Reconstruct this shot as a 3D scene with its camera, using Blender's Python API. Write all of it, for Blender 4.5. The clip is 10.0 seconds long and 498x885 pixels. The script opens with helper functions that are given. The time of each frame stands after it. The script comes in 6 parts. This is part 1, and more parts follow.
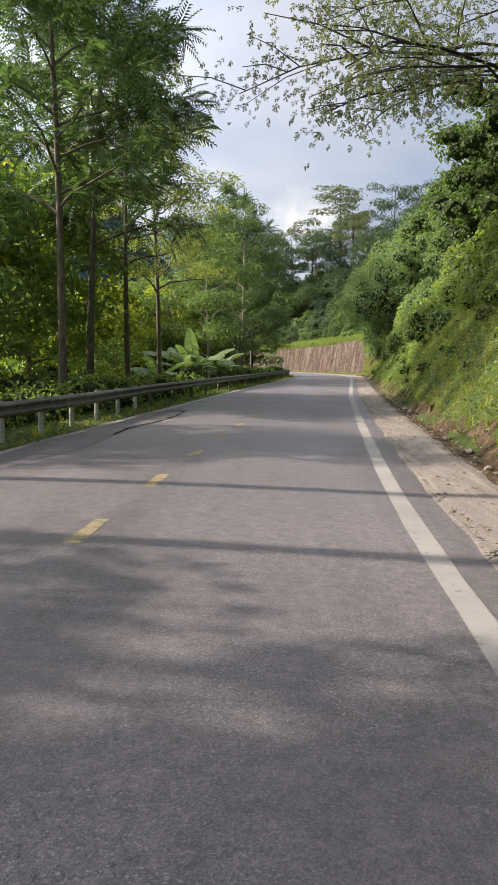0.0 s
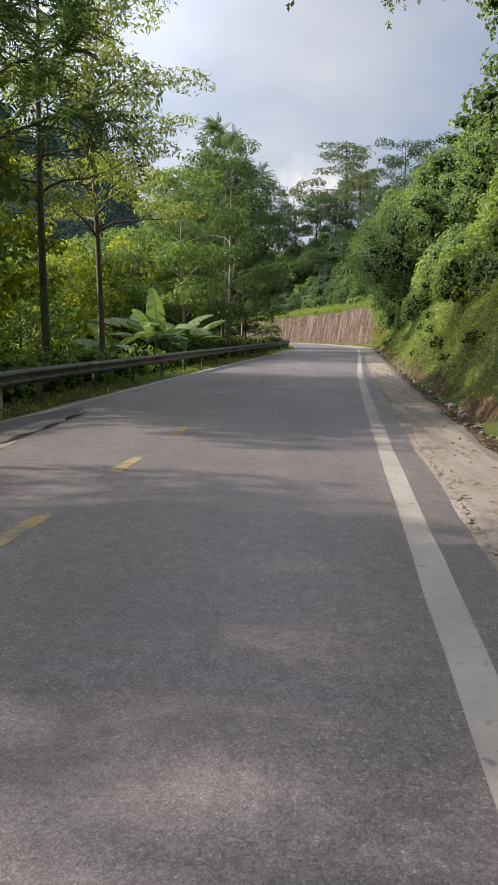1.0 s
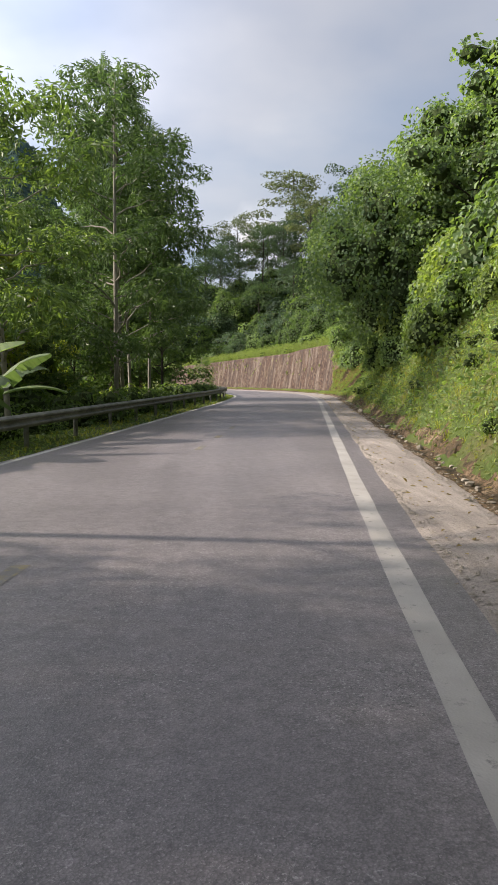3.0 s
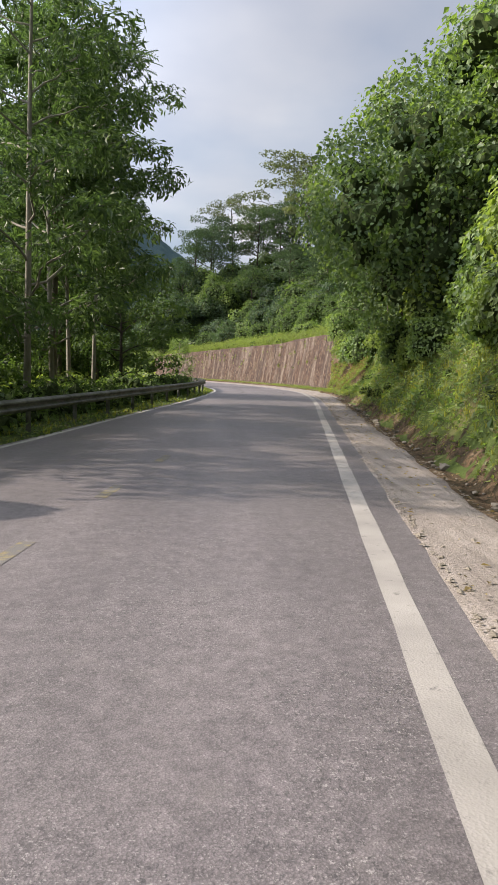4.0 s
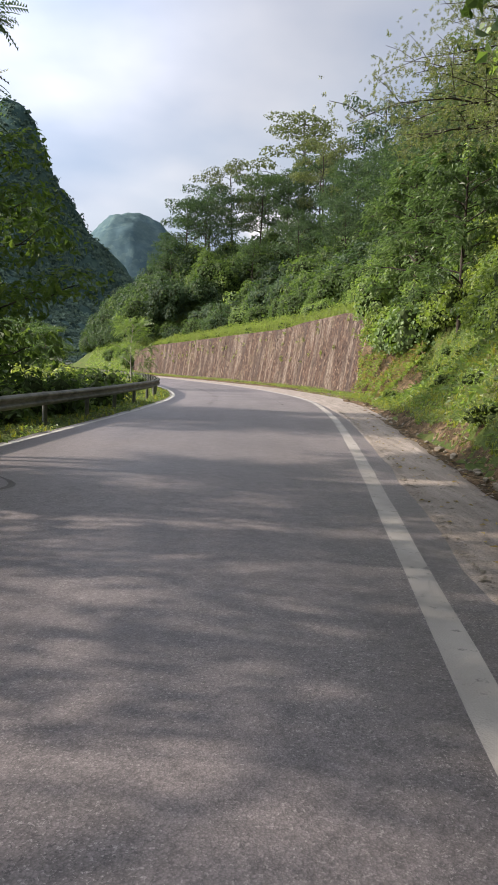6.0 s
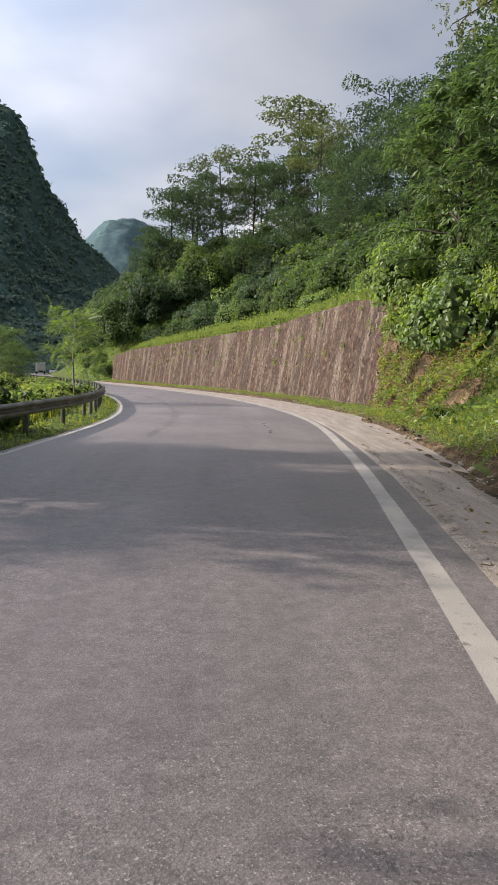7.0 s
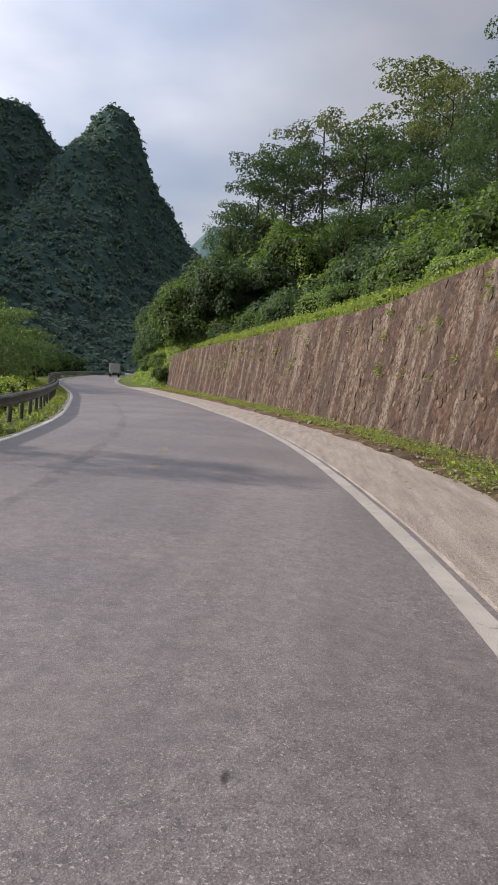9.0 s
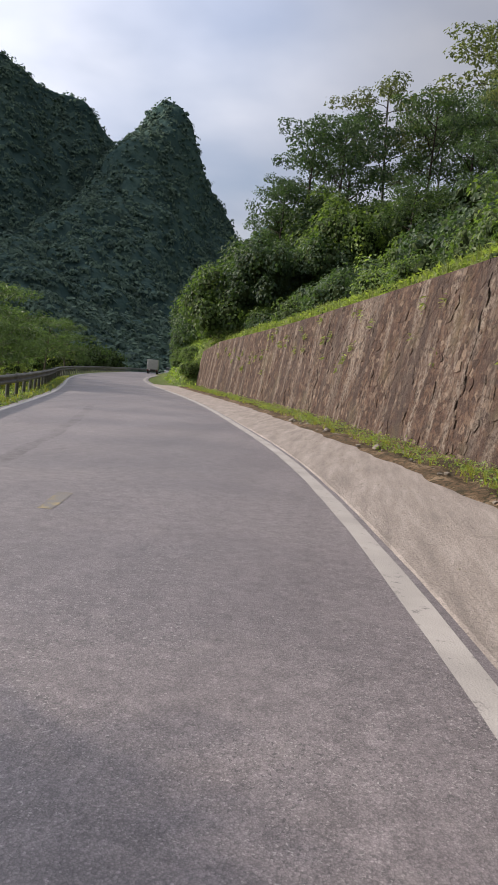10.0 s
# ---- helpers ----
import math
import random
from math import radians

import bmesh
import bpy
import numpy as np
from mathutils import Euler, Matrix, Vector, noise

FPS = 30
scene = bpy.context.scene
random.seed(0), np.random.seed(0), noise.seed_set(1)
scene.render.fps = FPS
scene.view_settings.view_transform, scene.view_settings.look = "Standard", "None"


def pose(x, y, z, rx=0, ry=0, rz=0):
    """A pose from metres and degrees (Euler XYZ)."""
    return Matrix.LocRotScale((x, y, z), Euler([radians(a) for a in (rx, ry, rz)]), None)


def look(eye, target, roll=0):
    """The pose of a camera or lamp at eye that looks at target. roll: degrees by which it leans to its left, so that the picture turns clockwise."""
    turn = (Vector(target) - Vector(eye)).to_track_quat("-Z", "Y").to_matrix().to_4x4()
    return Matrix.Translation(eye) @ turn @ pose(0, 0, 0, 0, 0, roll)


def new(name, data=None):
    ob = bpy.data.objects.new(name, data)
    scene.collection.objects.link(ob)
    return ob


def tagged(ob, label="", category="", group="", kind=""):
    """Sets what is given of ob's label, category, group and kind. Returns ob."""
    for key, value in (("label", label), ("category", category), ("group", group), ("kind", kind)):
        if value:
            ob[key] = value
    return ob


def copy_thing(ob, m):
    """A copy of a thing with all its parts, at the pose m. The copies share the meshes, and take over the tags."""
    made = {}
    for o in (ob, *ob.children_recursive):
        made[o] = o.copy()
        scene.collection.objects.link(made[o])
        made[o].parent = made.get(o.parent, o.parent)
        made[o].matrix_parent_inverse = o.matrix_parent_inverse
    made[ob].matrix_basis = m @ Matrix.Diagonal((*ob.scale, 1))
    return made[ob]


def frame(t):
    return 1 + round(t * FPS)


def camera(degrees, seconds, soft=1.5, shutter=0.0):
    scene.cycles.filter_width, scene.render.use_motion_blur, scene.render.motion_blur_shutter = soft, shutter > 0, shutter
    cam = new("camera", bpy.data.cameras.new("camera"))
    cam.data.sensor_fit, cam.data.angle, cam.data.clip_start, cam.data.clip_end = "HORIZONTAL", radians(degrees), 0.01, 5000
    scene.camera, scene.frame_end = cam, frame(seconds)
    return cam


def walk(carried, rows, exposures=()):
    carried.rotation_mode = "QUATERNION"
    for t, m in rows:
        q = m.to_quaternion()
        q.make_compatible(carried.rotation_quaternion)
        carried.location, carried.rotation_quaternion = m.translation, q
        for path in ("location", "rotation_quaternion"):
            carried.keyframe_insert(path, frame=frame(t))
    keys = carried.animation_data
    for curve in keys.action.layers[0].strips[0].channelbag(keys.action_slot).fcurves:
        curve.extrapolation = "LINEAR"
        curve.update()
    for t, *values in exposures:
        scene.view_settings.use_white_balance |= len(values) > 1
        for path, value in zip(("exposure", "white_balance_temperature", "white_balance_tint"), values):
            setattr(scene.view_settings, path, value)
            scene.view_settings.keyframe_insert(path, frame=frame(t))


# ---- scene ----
cam = camera(37.0, 10.0, 0.95)
PATH = [
    (0, (23.255, 2.634, 1.566), (23.123, 12.576, 0.498), 0.59),
    (0.5, (23.770, 7.646, 1.552), (23.798, 17.564, 0.268), 0.59),
    (1, (24.341, 12.589, 1.532), (24.137, 22.481, 0.075), 0.38),
    (1.5, (24.893, 17.636, 1.515), (24.887, 27.531, 0.067), 0.34),
    (2, (25.320, 22.791, 1.528), (25.522, 32.713, 0.293), 0.77),
    (2.5, (25.772, 28.057, 1.503), (26.132, 38.009, 0.598), 0.08),
    (2.7, (25.962, 30.162, 1.538), (26.374, 40.117, 0.678), -0.40),
    (3.8, (27.332, 41.460, 1.527), (27.830, 51.405, 0.604), 0.93),
    (4, (27.536, 43.521, 1.562), (28.064, 53.460, 0.594), 1.66),
    (4.5, (28.142, 48.531, 1.574), (28.668, 58.466, 0.568), 2.16),
    (5, (28.756, 53.819, 1.534), (29.205, 63.757, 0.513), 2.33),
    (5.5, (29.367, 59.333, 1.524), (29.792, 69.271, 0.495), 2.03),
    (5.7, (29.642, 61.538, 1.516), (30.051, 71.476, 0.480), 2.02),
    (6.8, (30.971, 73.793, 1.568), (31.394, 83.738, 0.609), 1.04),
    (7, (31.228, 75.966, 1.539), (31.633, 85.913, 0.586), 1.00),
    (7.5, (31.781, 81.330, 1.549), (31.631, 91.284, 0.595), 1.46),
    (8, (32.245, 86.569, 1.593), (31.882, 96.517, 0.645), 2.79),
    (8.5, (32.599, 91.899, 1.607), (32.047, 101.842, 0.695), 3.80),
    (9, (32.719, 97.160, 1.561), (31.832, 107.084, 0.710), 3.99),
    (9.5, (32.615, 102.465, 1.529), (31.438, 112.359, 0.674), 4.54),
    (10, (32.143, 107.696, 1.446), (30.634, 117.541, 0.555), 5.39),
]
EXPOSURES = [(0.0, 0.74, 6600, 12), (0.5, 0.60, 6600, 12), (2.5, 0.58, 6600, 12), (4.0, 0.60, 6600, 12), (5.0, 0.62, 6600, 12), (5.6, 0.70, 6600, 12), (7.0, 0.40, 6600, 12), (7.9, 0.37, 6600, 12), (8.4, 0.11, 6600, 13), (10.0, 0.10, 6600, 13)]
walk(cam, [(t, look(eye, target, roll)) for t, eye, target, roll in PATH], EXPOSURES)

# ---- light and sky ----
SUN_AZ, SUN_EL = radians(-82), radians(29)
sun_way = Vector((math.sin(SUN_AZ) * math.cos(SUN_EL), math.cos(SUN_AZ) * math.cos(SUN_EL), math.sin(SUN_EL)))
sun = new("sun", bpy.data.lights.new("sun", "SUN"))
sun.data.energy, sun.data.angle, sun.data.color = 4.8, radians(0.9), (1.0, 0.90, 0.77)
sun.matrix_world = look(sun_way * 50, (0, 0, 0))


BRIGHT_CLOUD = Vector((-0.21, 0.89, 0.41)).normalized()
HEAP_CLOUD = Vector((0.062, 0.981, 0.180)).normalized()


def make_world():
    w = bpy.data.worlds.new("sky")
    scene.world = w
    w.use_nodes = True
    n, k = w.node_tree.nodes, w.node_tree.links
    n.clear()
    out, mix = n.new("ShaderNodeOutputWorld"), n.new("ShaderNodeMixShader")
    blue, cloud = n.new("ShaderNodeBackground"), n.new("ShaderNodeBackground")
    sky, tc, sep = n.new("ShaderNodeTexSky"), n.new("ShaderNodeTexCoord"), n.new("ShaderNodeSeparateXYZ")
    sky.sky_type, sky.sun_disc, sky.sun_elevation, sky.sun_rotation = "NISHITA", False, SUN_EL, SUN_AZ
    sky.air_density, sky.dust_density, sky.ozone_density = 1.0, 1.5, 2.0
    k.new(sky.outputs[0], blue.inputs[0])
    blue.inputs[1].default_value = 0.105
    k.new(tc.outputs["Generated"], sep.inputs[0])
    up, dx, dy, flat = n.new("ShaderNodeMath"), n.new("ShaderNodeMath"), n.new("ShaderNodeMath"), n.new("ShaderNodeCombineXYZ")
    up.operation, dx.operation, dy.operation = "ADD", "DIVIDE", "DIVIDE"
    up.inputs[1].default_value = 0.22
    k.new(sep.outputs[2], up.inputs[0])
    k.new(sep.outputs[0], dx.inputs[0]), k.new(up.outputs[0], dx.inputs[1])
    k.new(sep.outputs[1], dy.inputs[0]), k.new(up.outputs[0], dy.inputs[1])
    k.new(dx.outputs[0], flat.inputs[0]), k.new(dy.outputs[0], flat.inputs[1])
    tex, ramp = n.new("ShaderNodeTexNoise"), n.new("ShaderNodeValToRGB")
    tex.inputs["Scale"].default_value, tex.inputs["Detail"].default_value, tex.inputs["Roughness"].default_value = 1.1, 5.0, 0.5
    k.new(flat.outputs[0], tex.inputs["Vector"])
    k.new(tex.outputs["Fac"], ramp.inputs[0])
    ramp.color_ramp.elements[0].position, ramp.color_ramp.elements[1].position = 0.33, 0.68
    ramp.color_ramp.elements[0].color = (0.35, 0.35, 0.35, 1)
    ramp.color_ramp.elements[1].color = (0.95, 0.95, 0.95, 1)
    # the cloud layer thins out to brighter and greyer parts
    tone, shade = n.new("ShaderNodeTexNoise"), n.new("ShaderNodeValToRGB")
    tone.inputs["Scale"].default_value, tone.inputs["Detail"].default_value = 0.8, 3.0
    k.new(flat.outputs[0], tone.inputs["Vector"])
    k.new(tone.outputs["Fac"], shade.inputs[0])
    shade.color_ramp.elements[0].position, shade.color_ramp.elements[1].position = 0.38, 0.64
    shade.color_ramp.elements[0].color, shade.color_ramp.elements[1].color = (0.42, 0.48, 0.62, 1), (0.98, 0.97, 0.98, 1)
    # the layer shines brighter towards the sun behind it; raised, unseen, as fill light
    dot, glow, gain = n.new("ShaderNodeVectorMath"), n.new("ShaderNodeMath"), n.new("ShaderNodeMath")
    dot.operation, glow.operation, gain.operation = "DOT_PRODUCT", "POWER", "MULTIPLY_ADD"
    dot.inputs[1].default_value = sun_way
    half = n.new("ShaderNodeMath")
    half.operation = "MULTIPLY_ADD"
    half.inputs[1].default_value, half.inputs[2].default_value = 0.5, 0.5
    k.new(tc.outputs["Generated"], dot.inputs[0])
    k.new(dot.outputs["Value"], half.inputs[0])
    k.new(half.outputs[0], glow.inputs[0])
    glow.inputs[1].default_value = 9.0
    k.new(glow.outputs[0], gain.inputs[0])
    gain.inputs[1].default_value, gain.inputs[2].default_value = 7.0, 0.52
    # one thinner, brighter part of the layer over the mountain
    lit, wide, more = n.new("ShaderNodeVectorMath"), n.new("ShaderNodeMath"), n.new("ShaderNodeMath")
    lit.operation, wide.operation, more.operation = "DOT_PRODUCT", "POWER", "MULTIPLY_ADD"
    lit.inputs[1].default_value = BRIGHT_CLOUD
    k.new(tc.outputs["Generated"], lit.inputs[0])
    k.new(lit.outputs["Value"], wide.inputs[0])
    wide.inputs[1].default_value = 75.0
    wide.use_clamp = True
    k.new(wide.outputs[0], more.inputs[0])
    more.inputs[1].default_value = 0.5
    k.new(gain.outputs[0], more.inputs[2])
    # a white heap of cloud low over the road's end
    heap, edge, puff, cover = n.new("ShaderNodeVectorMath"), n.new("ShaderNodeMapRange"), n.new("ShaderNodeMath"), n.new("ShaderNodeMath")
    heap.operation, puff.operation, cover.operation = "DOT_PRODUCT", "MULTIPLY_ADD", "MAXIMUM"
    heap.inputs[1].default_value = HEAP_CLOUD
    bumps = n.new("ShaderNodeTexNoise")
    bumps.inputs["Scale"].default_value, bumps.inputs["Detail"].default_value = 22.0, 4.0
    k.new(tc.outputs["Generated"], bumps.inputs["Vector"])
    k.new(tc.outputs["Generated"], heap.inputs[0])
    k.new(bumps.outputs["Fac"], puff.inputs[0])
    puff.inputs[1].default_value = 0.0035
    k.new(heap.outputs["Value"], puff.inputs[2])
    k.new(puff.outputs[0], edge.inputs[0])
    edge.inputs[1].default_value, edge.inputs[2].default_value = 1.0000, 1.0016
    k.new(ramp.outputs[0], cover.inputs[0]), k.new(edge.outputs[0], cover.inputs[1])
    white, tall = n.new("ShaderNodeMix"), n.new("ShaderNodeMath")
    white.data_type = "RGBA"
    k.new(edge.outputs[0], white.inputs[0]), k.new(shade.outputs[0], white.inputs[6])
    white.inputs[7].default_value = (0.98, 0.97, 0.98, 1)
    k.new(white.outputs[2], cloud.inputs[0])
    tall.operation = "MULTIPLY_ADD"
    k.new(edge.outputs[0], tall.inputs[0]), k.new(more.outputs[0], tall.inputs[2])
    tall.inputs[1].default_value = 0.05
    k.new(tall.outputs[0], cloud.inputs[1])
    k.new(cover.outputs[0], mix.inputs[0])
    k.new(blue.outputs[0], mix.inputs[1]), k.new(cloud.outputs[0], mix.inputs[2])
    k.new(mix.outputs[0], out.inputs[0])


make_world()


# ---- materials ----
class Nodes:
    """A small builder for node materials."""

    def __init__(self, name):
        self.mat = bpy.data.materials.new(name)
        self.mat.use_nodes = True
        self.n, self.k = self.mat.node_tree.nodes, self.mat.node_tree.links
        self.bsdf = self.n["Principled BSDF"]
        self.out = self.n["Material Output"]

    def add(self, kind, **sets):
        node = self.n.new(kind)
        for key, value in sets.items():
            node.inputs[key.replace("_", " ")].default_value = value
        return node

    def coords(self, scale=(1, 1, 1), world=True):
        m = self.add("ShaderNodeMapping", Scale=scale)
        if world:
            self.k.new(self.n.new("ShaderNodeNewGeometry").outputs["Position"], m.inputs[0])
        else:
            self.k.new(self.n.new("ShaderNodeTexCoord").outputs["Object"], m.inputs[0])
        return m.outputs[0]

    def noise(self, scale, detail=4.0, rough=0.55, at=None):
        t = self.add("ShaderNodeTexNoise", Scale=scale, Detail=detail, Roughness=rough)
        self.k.new(at if at is not None else self.coords(), t.inputs["Vector"])
        return t.outputs["Fac"]

    def cells(self, scale, at=None, feature="F1"):
        t = self.add("ShaderNodeTexVoronoi", Scale=scale)
        t.feature = feature
        self.k.new(at if at is not None else self.coords(), t.inputs["Vector"])
        return t

    def ramp(self, value, *stops):
        r = self.n.new("ShaderNodeValToRGB")
        e = r.color_ramp.elements
        while len(e) < len(stops):
            e.new(0.5)
        for el, (pos, col) in zip(e, stops):
            el.position = pos
            el.color = (col, col, col, 1) if isinstance(col, (int, float)) else (*col, 1)
        self.k.new(value, r.inputs[0])
        return r.outputs[0]

    def mix(self, fac, a, b, mode="MIX"):
        m = self.n.new("ShaderNodeMix")
        m.data_type, m.blend_type = "RGBA", mode
        for socket, value in ((m.inputs[0], fac), (m.inputs[6], a), (m.inputs[7], b)):
            if isinstance(value, (int, float)):
                socket.default_value = value
            elif isinstance(value, tuple):
                socket.default_value = (*value, 1)
            else:
                self.k.new(value, socket)
        return m.outputs[2]

    def bump(self, height, strength, distance=0.02):
        b = self.add("ShaderNodeBump", Strength=strength, Distance=distance)
        self.k.new(height, b.inputs["Height"])
        self.k.new(b.outputs[0], self.bsdf.inputs["Normal"])

    def done(self, colour, rough=0.8, metal=0.0, spec=0.5):
        self.k.new(colour, self.bsdf.inputs["Base Color"])
        if isinstance(rough, (int, float)):
            self.bsdf.inputs["Roughness"].default_value = rough
        else:
            self.k.new(rough, self.bsdf.inputs["Roughness"])
        self.bsdf.inputs["Metallic"].default_value = metal
        self.bsdf.inputs["Specular IOR Level"].default_value = spec
        return self.mat


def mat_asphalt():
    m = Nodes("worn asphalt")
    grit = m.cells(100.0, m.mix(0.012, m.coords(), m.noise(45, 2), "ADD"))
    big = m.noise(0.35, 5)
    lanes = m.noise(1.0, 4, 0.6, m.coords((1.1, 0.045, 1.0)))
    base = m.ramp(big, (0.3, (0.150, 0.131, 0.136)), (0.7, (0.191, 0.167, 0.170)))
    base = m.mix(1.0, base, m.ramp(lanes, (0.36, 0.86), (0.64, 1.10)), "MULTIPLY")
    stone = m.ramp(grit.outputs["Color"], (0.15, 0.66), (0.5, 0.98), (0.85, 1.12), (0.97, 1.75))
    col = m.mix(0.8, base, stone, "MULTIPLY")
    col = m.mix(1.0, col, m.ramp(grit.outputs["Distance"], (0.30, 1.06), (0.75, 0.74)), "MULTIPLY")
    fine = m.noise(34, 4, 0.75)
    col = m.mix(m.ramp(fine, (0.54, 0.0), (0.72, 0.6)), col, (0.075, 0.070, 0.071))
    col = m.mix(m.ramp(m.noise(1.7, 4, 0.65), (0.60, 0.0), (0.80, 0.45)), col, (0.235, 0.212, 0.198))
    col = m.mix(1.0, col, m.ramp(m.noise(8.0, 5, 0.75), (0.34, 0.74), (0.52, 1.0), (0.68, 1.24)), "MULTIPLY")
    bare = m.ramp(m.noise(0.9, 4, 0.6), (0.36, 0.25), (0.62, 1.0))
    chip, hole = m.noise(52, 3, 0.8), m.noise(40, 3, 0.8, m.coords((1.0, 0.8, 1.3)))
    col = m.mix(m.mix(1.0, m.ramp(chip, (0.58, 0.0), (0.65, 0.85)), bare, "MULTIPLY"), col, (0.37, 0.345, 0.335))
    col = m.mix(m.mix(1.0, m.ramp(hole, (0.57, 0.0), (0.63, 0.85)), bare, "MULTIPLY"), col, (0.052, 0.049, 0.050))
    m.bump(m.mix(0.5, grit.outputs["Distance"], fine), 0.4, 0.007)
    return m.done(col, m.ramp(big, (0.35, 0.46), (0.65, 0.60)), 0, 0.55)


def mat_paint(name, colour, wear=0.55):
    m = Nodes(name)
    grit = m.cells(70.0)
    chips = m.ramp(m.noise(7, 6, 0.75), (wear, 0.0), (wear + 0.10, 1.0))
    dirt = m.ramp(m.noise(1.3, 4), (0.35, 0.76), (0.7, 1.0))
    col = m.mix(1.0, colour, dirt, "MULTIPLY")
    col = m.mix(chips, col, (0.15, 0.14, 0.135))
    m.bump(grit.outputs["Distance"], 0.35, 0.004)
    return m.done(col, 0.7, 0, 0.3)


def mat_concrete(name, a, b, stain):
    m = Nodes(name)
    col = m.ramp(m.noise(0.8, 6, 0.65), (0.32, a), (0.68, b))
    col = m.mix(m.ramp(m.noise(3.1, 5, 0.7), (0.53, 0.0), (0.72, 0.75)), col, stain)
    col = m.mix(m.ramp(m.noise(55, 2, 0.7), (0.45, 0.0), (0.75, 0.45)), col, (0.12, 0.10, 0.085))
    m.bump(m.noise(22, 6, 0.7), 0.55, 0.02)
    return m.done(col, 0.9, 0, 0.25)


def mat_shoulder():
    m = Nodes("dusty shoulder concrete")
    streak = m.noise(1.0, 6, 0.65, m.coords((5.0, 0.45, 1.0)))
    col = m.ramp(streak, (0.30, (0.205, 0.176, 0.157)), (0.5, (0.285, 0.245, 0.216)), (0.68, (0.365, 0.318, 0.283)))
    col = m.mix(m.ramp(m.noise(2.4, 6, 0.7), (0.58, 0.0), (0.74, 0.5)), col, (0.165, 0.143, 0.123))
    col = m.mix(m.ramp(m.noise(45, 3, 0.7), (0.47, 0.0), (0.72, 0.6)), col, (0.09, 0.08, 0.07))
    m.bump(m.noise(20, 7, 0.75), 0.8, 0.03)
    return m.done(col, 0.9, 0, 0.25)


def mat_ground():
    m = Nodes("grassy soil")
    col = m.ramp(m.noise(0.5, 6, 0.65), (0.30, (0.050, 0.078, 0.020)), (0.52, (0.085, 0.115, 0.028)), (0.70, (0.120, 0.100, 0.048)))
    col = m.mix(m.ramp(m.noise(9, 5, 0.7), (0.45, 0.0), (0.7, 0.7)), col, (0.035, 0.050, 0.014))
    m.bump(m.noise(6, 7, 0.75), 0.9, 0.12)
    return m.done(col, 0.95, 0, 0.15)


def mat_earth():
    m = Nodes("reddish earth bank")
    col = m.ramp(m.noise(1.4, 6, 0.7), (0.36, (0.050, 0.040, 0.026)), (0.52, (0.135, 0.088, 0.052)), (0.64, (0.27, 0.195, 0.125)))
    col = m.mix(m.ramp(m.noise(12, 5, 0.7), (0.47, 0.0), (0.58, 0.85)), col, (0.035, 0.032, 0.016))
    m.bump(m.noise(8, 7, 0.75), 1.0, 0.1)
    return m.done(col, 0.95, 0, 0.15)


def wall_stains(m, col):
    """Mortar smears, pale lime runs and dark damp streaks that hang down the wall's face over stones and joints alike."""
    blot = m.noise(6.5, 5, 0.7)
    col = m.mix(m.ramp(blot, (0.43, 0.85), (0.51, 0.0)), col, (0.030, 0.020, 0.017))
    col = m.mix(m.ramp(blot, (0.55, 0.0), (0.62, 0.6)), col, (0.165, 0.118, 0.086))
    smear = m.noise(1.6, 6, 0.7)
    col = m.mix(m.ramp(smear, (0.48, 0.0), (0.58, 0.35)), col, (0.100, 0.060, 0.044))
    run = m.noise(1.0, 6, 0.65, m.coords((1.3, 1.3, 0.13)))
    spots = m.ramp(m.noise(9, 4, 0.7), (0.44, 0.1), (0.54, 1.0))
    lime = m.mix(1.0, m.ramp(run, (0.50, 0.0), (0.60, 0.85)), spots, "MULTIPLY")
    col = m.mix(lime, col, (0.245, 0.205, 0.165))
    col = m.mix(m.ramp(m.noise(1.0, 6, 0.65, m.coords((0.75, 0.75, 0.11))), (0.51, 0.0), (0.62, 0.75)), col, (0.045, 0.034, 0.030))
    col = m.mix(m.ramp(m.noise(0.5, 5, 0.6), (0.56, 0.0), (0.72, 0.45)), col, (0.11, 0.095, 0.05))
    col = m.mix(m.ramp(m.noise(26, 6, 0.75), (0.49, 0.0), (0.60, 0.7)), col, (0.048, 0.034, 0.029))
    return m.mix(m.ramp(m.noise(60, 3, 0.7), (0.54, 0.0), (0.64, 0.5)), col, (0.22, 0.175, 0.14))


def mat_stone():
    m = Nodes("reddish brown rubble stone")
    info = m.n.new("ShaderNodeObjectInfo")
    isle = m.n.new("ShaderNodeNewGeometry")
    both = m.add("ShaderNodeMath")
    m.k.new(info.outputs["Random"], both.inputs[0]), m.k.new(isle.outputs["Random Per Island"], both.inputs[1])
    wrap = m.n.new("ShaderNodeMath")
    wrap.operation = "FRACT"
    m.k.new(both.outputs[0], wrap.inputs[0])
    base = m.ramp(wrap.outputs[0], (0.0, (0.024, 0.015, 0.012)), (0.40, (0.066, 0.036, 0.024)), (0.80, (0.100, 0.060, 0.040)), (0.97, (0.22, 0.165, 0.12)))
    m.bump(m.noise(24, 8, 0.75), 1.0, 0.035)
    return m.done(wall_stains(m, base), 0.95, 0, 0.15)


def mat_mortar():
    m = Nodes("brown joint mortar")
    base = m.ramp(m.noise(5, 5, 0.7), (0.3, (0.045, 0.030, 0.024)), (0.7, (0.085, 0.056, 0.043)))
    m.bump(m.noise(30, 7, 0.75), 0.9, 0.03)
    return m.done(wall_stains(m, base), 0.95, 0, 0.15)


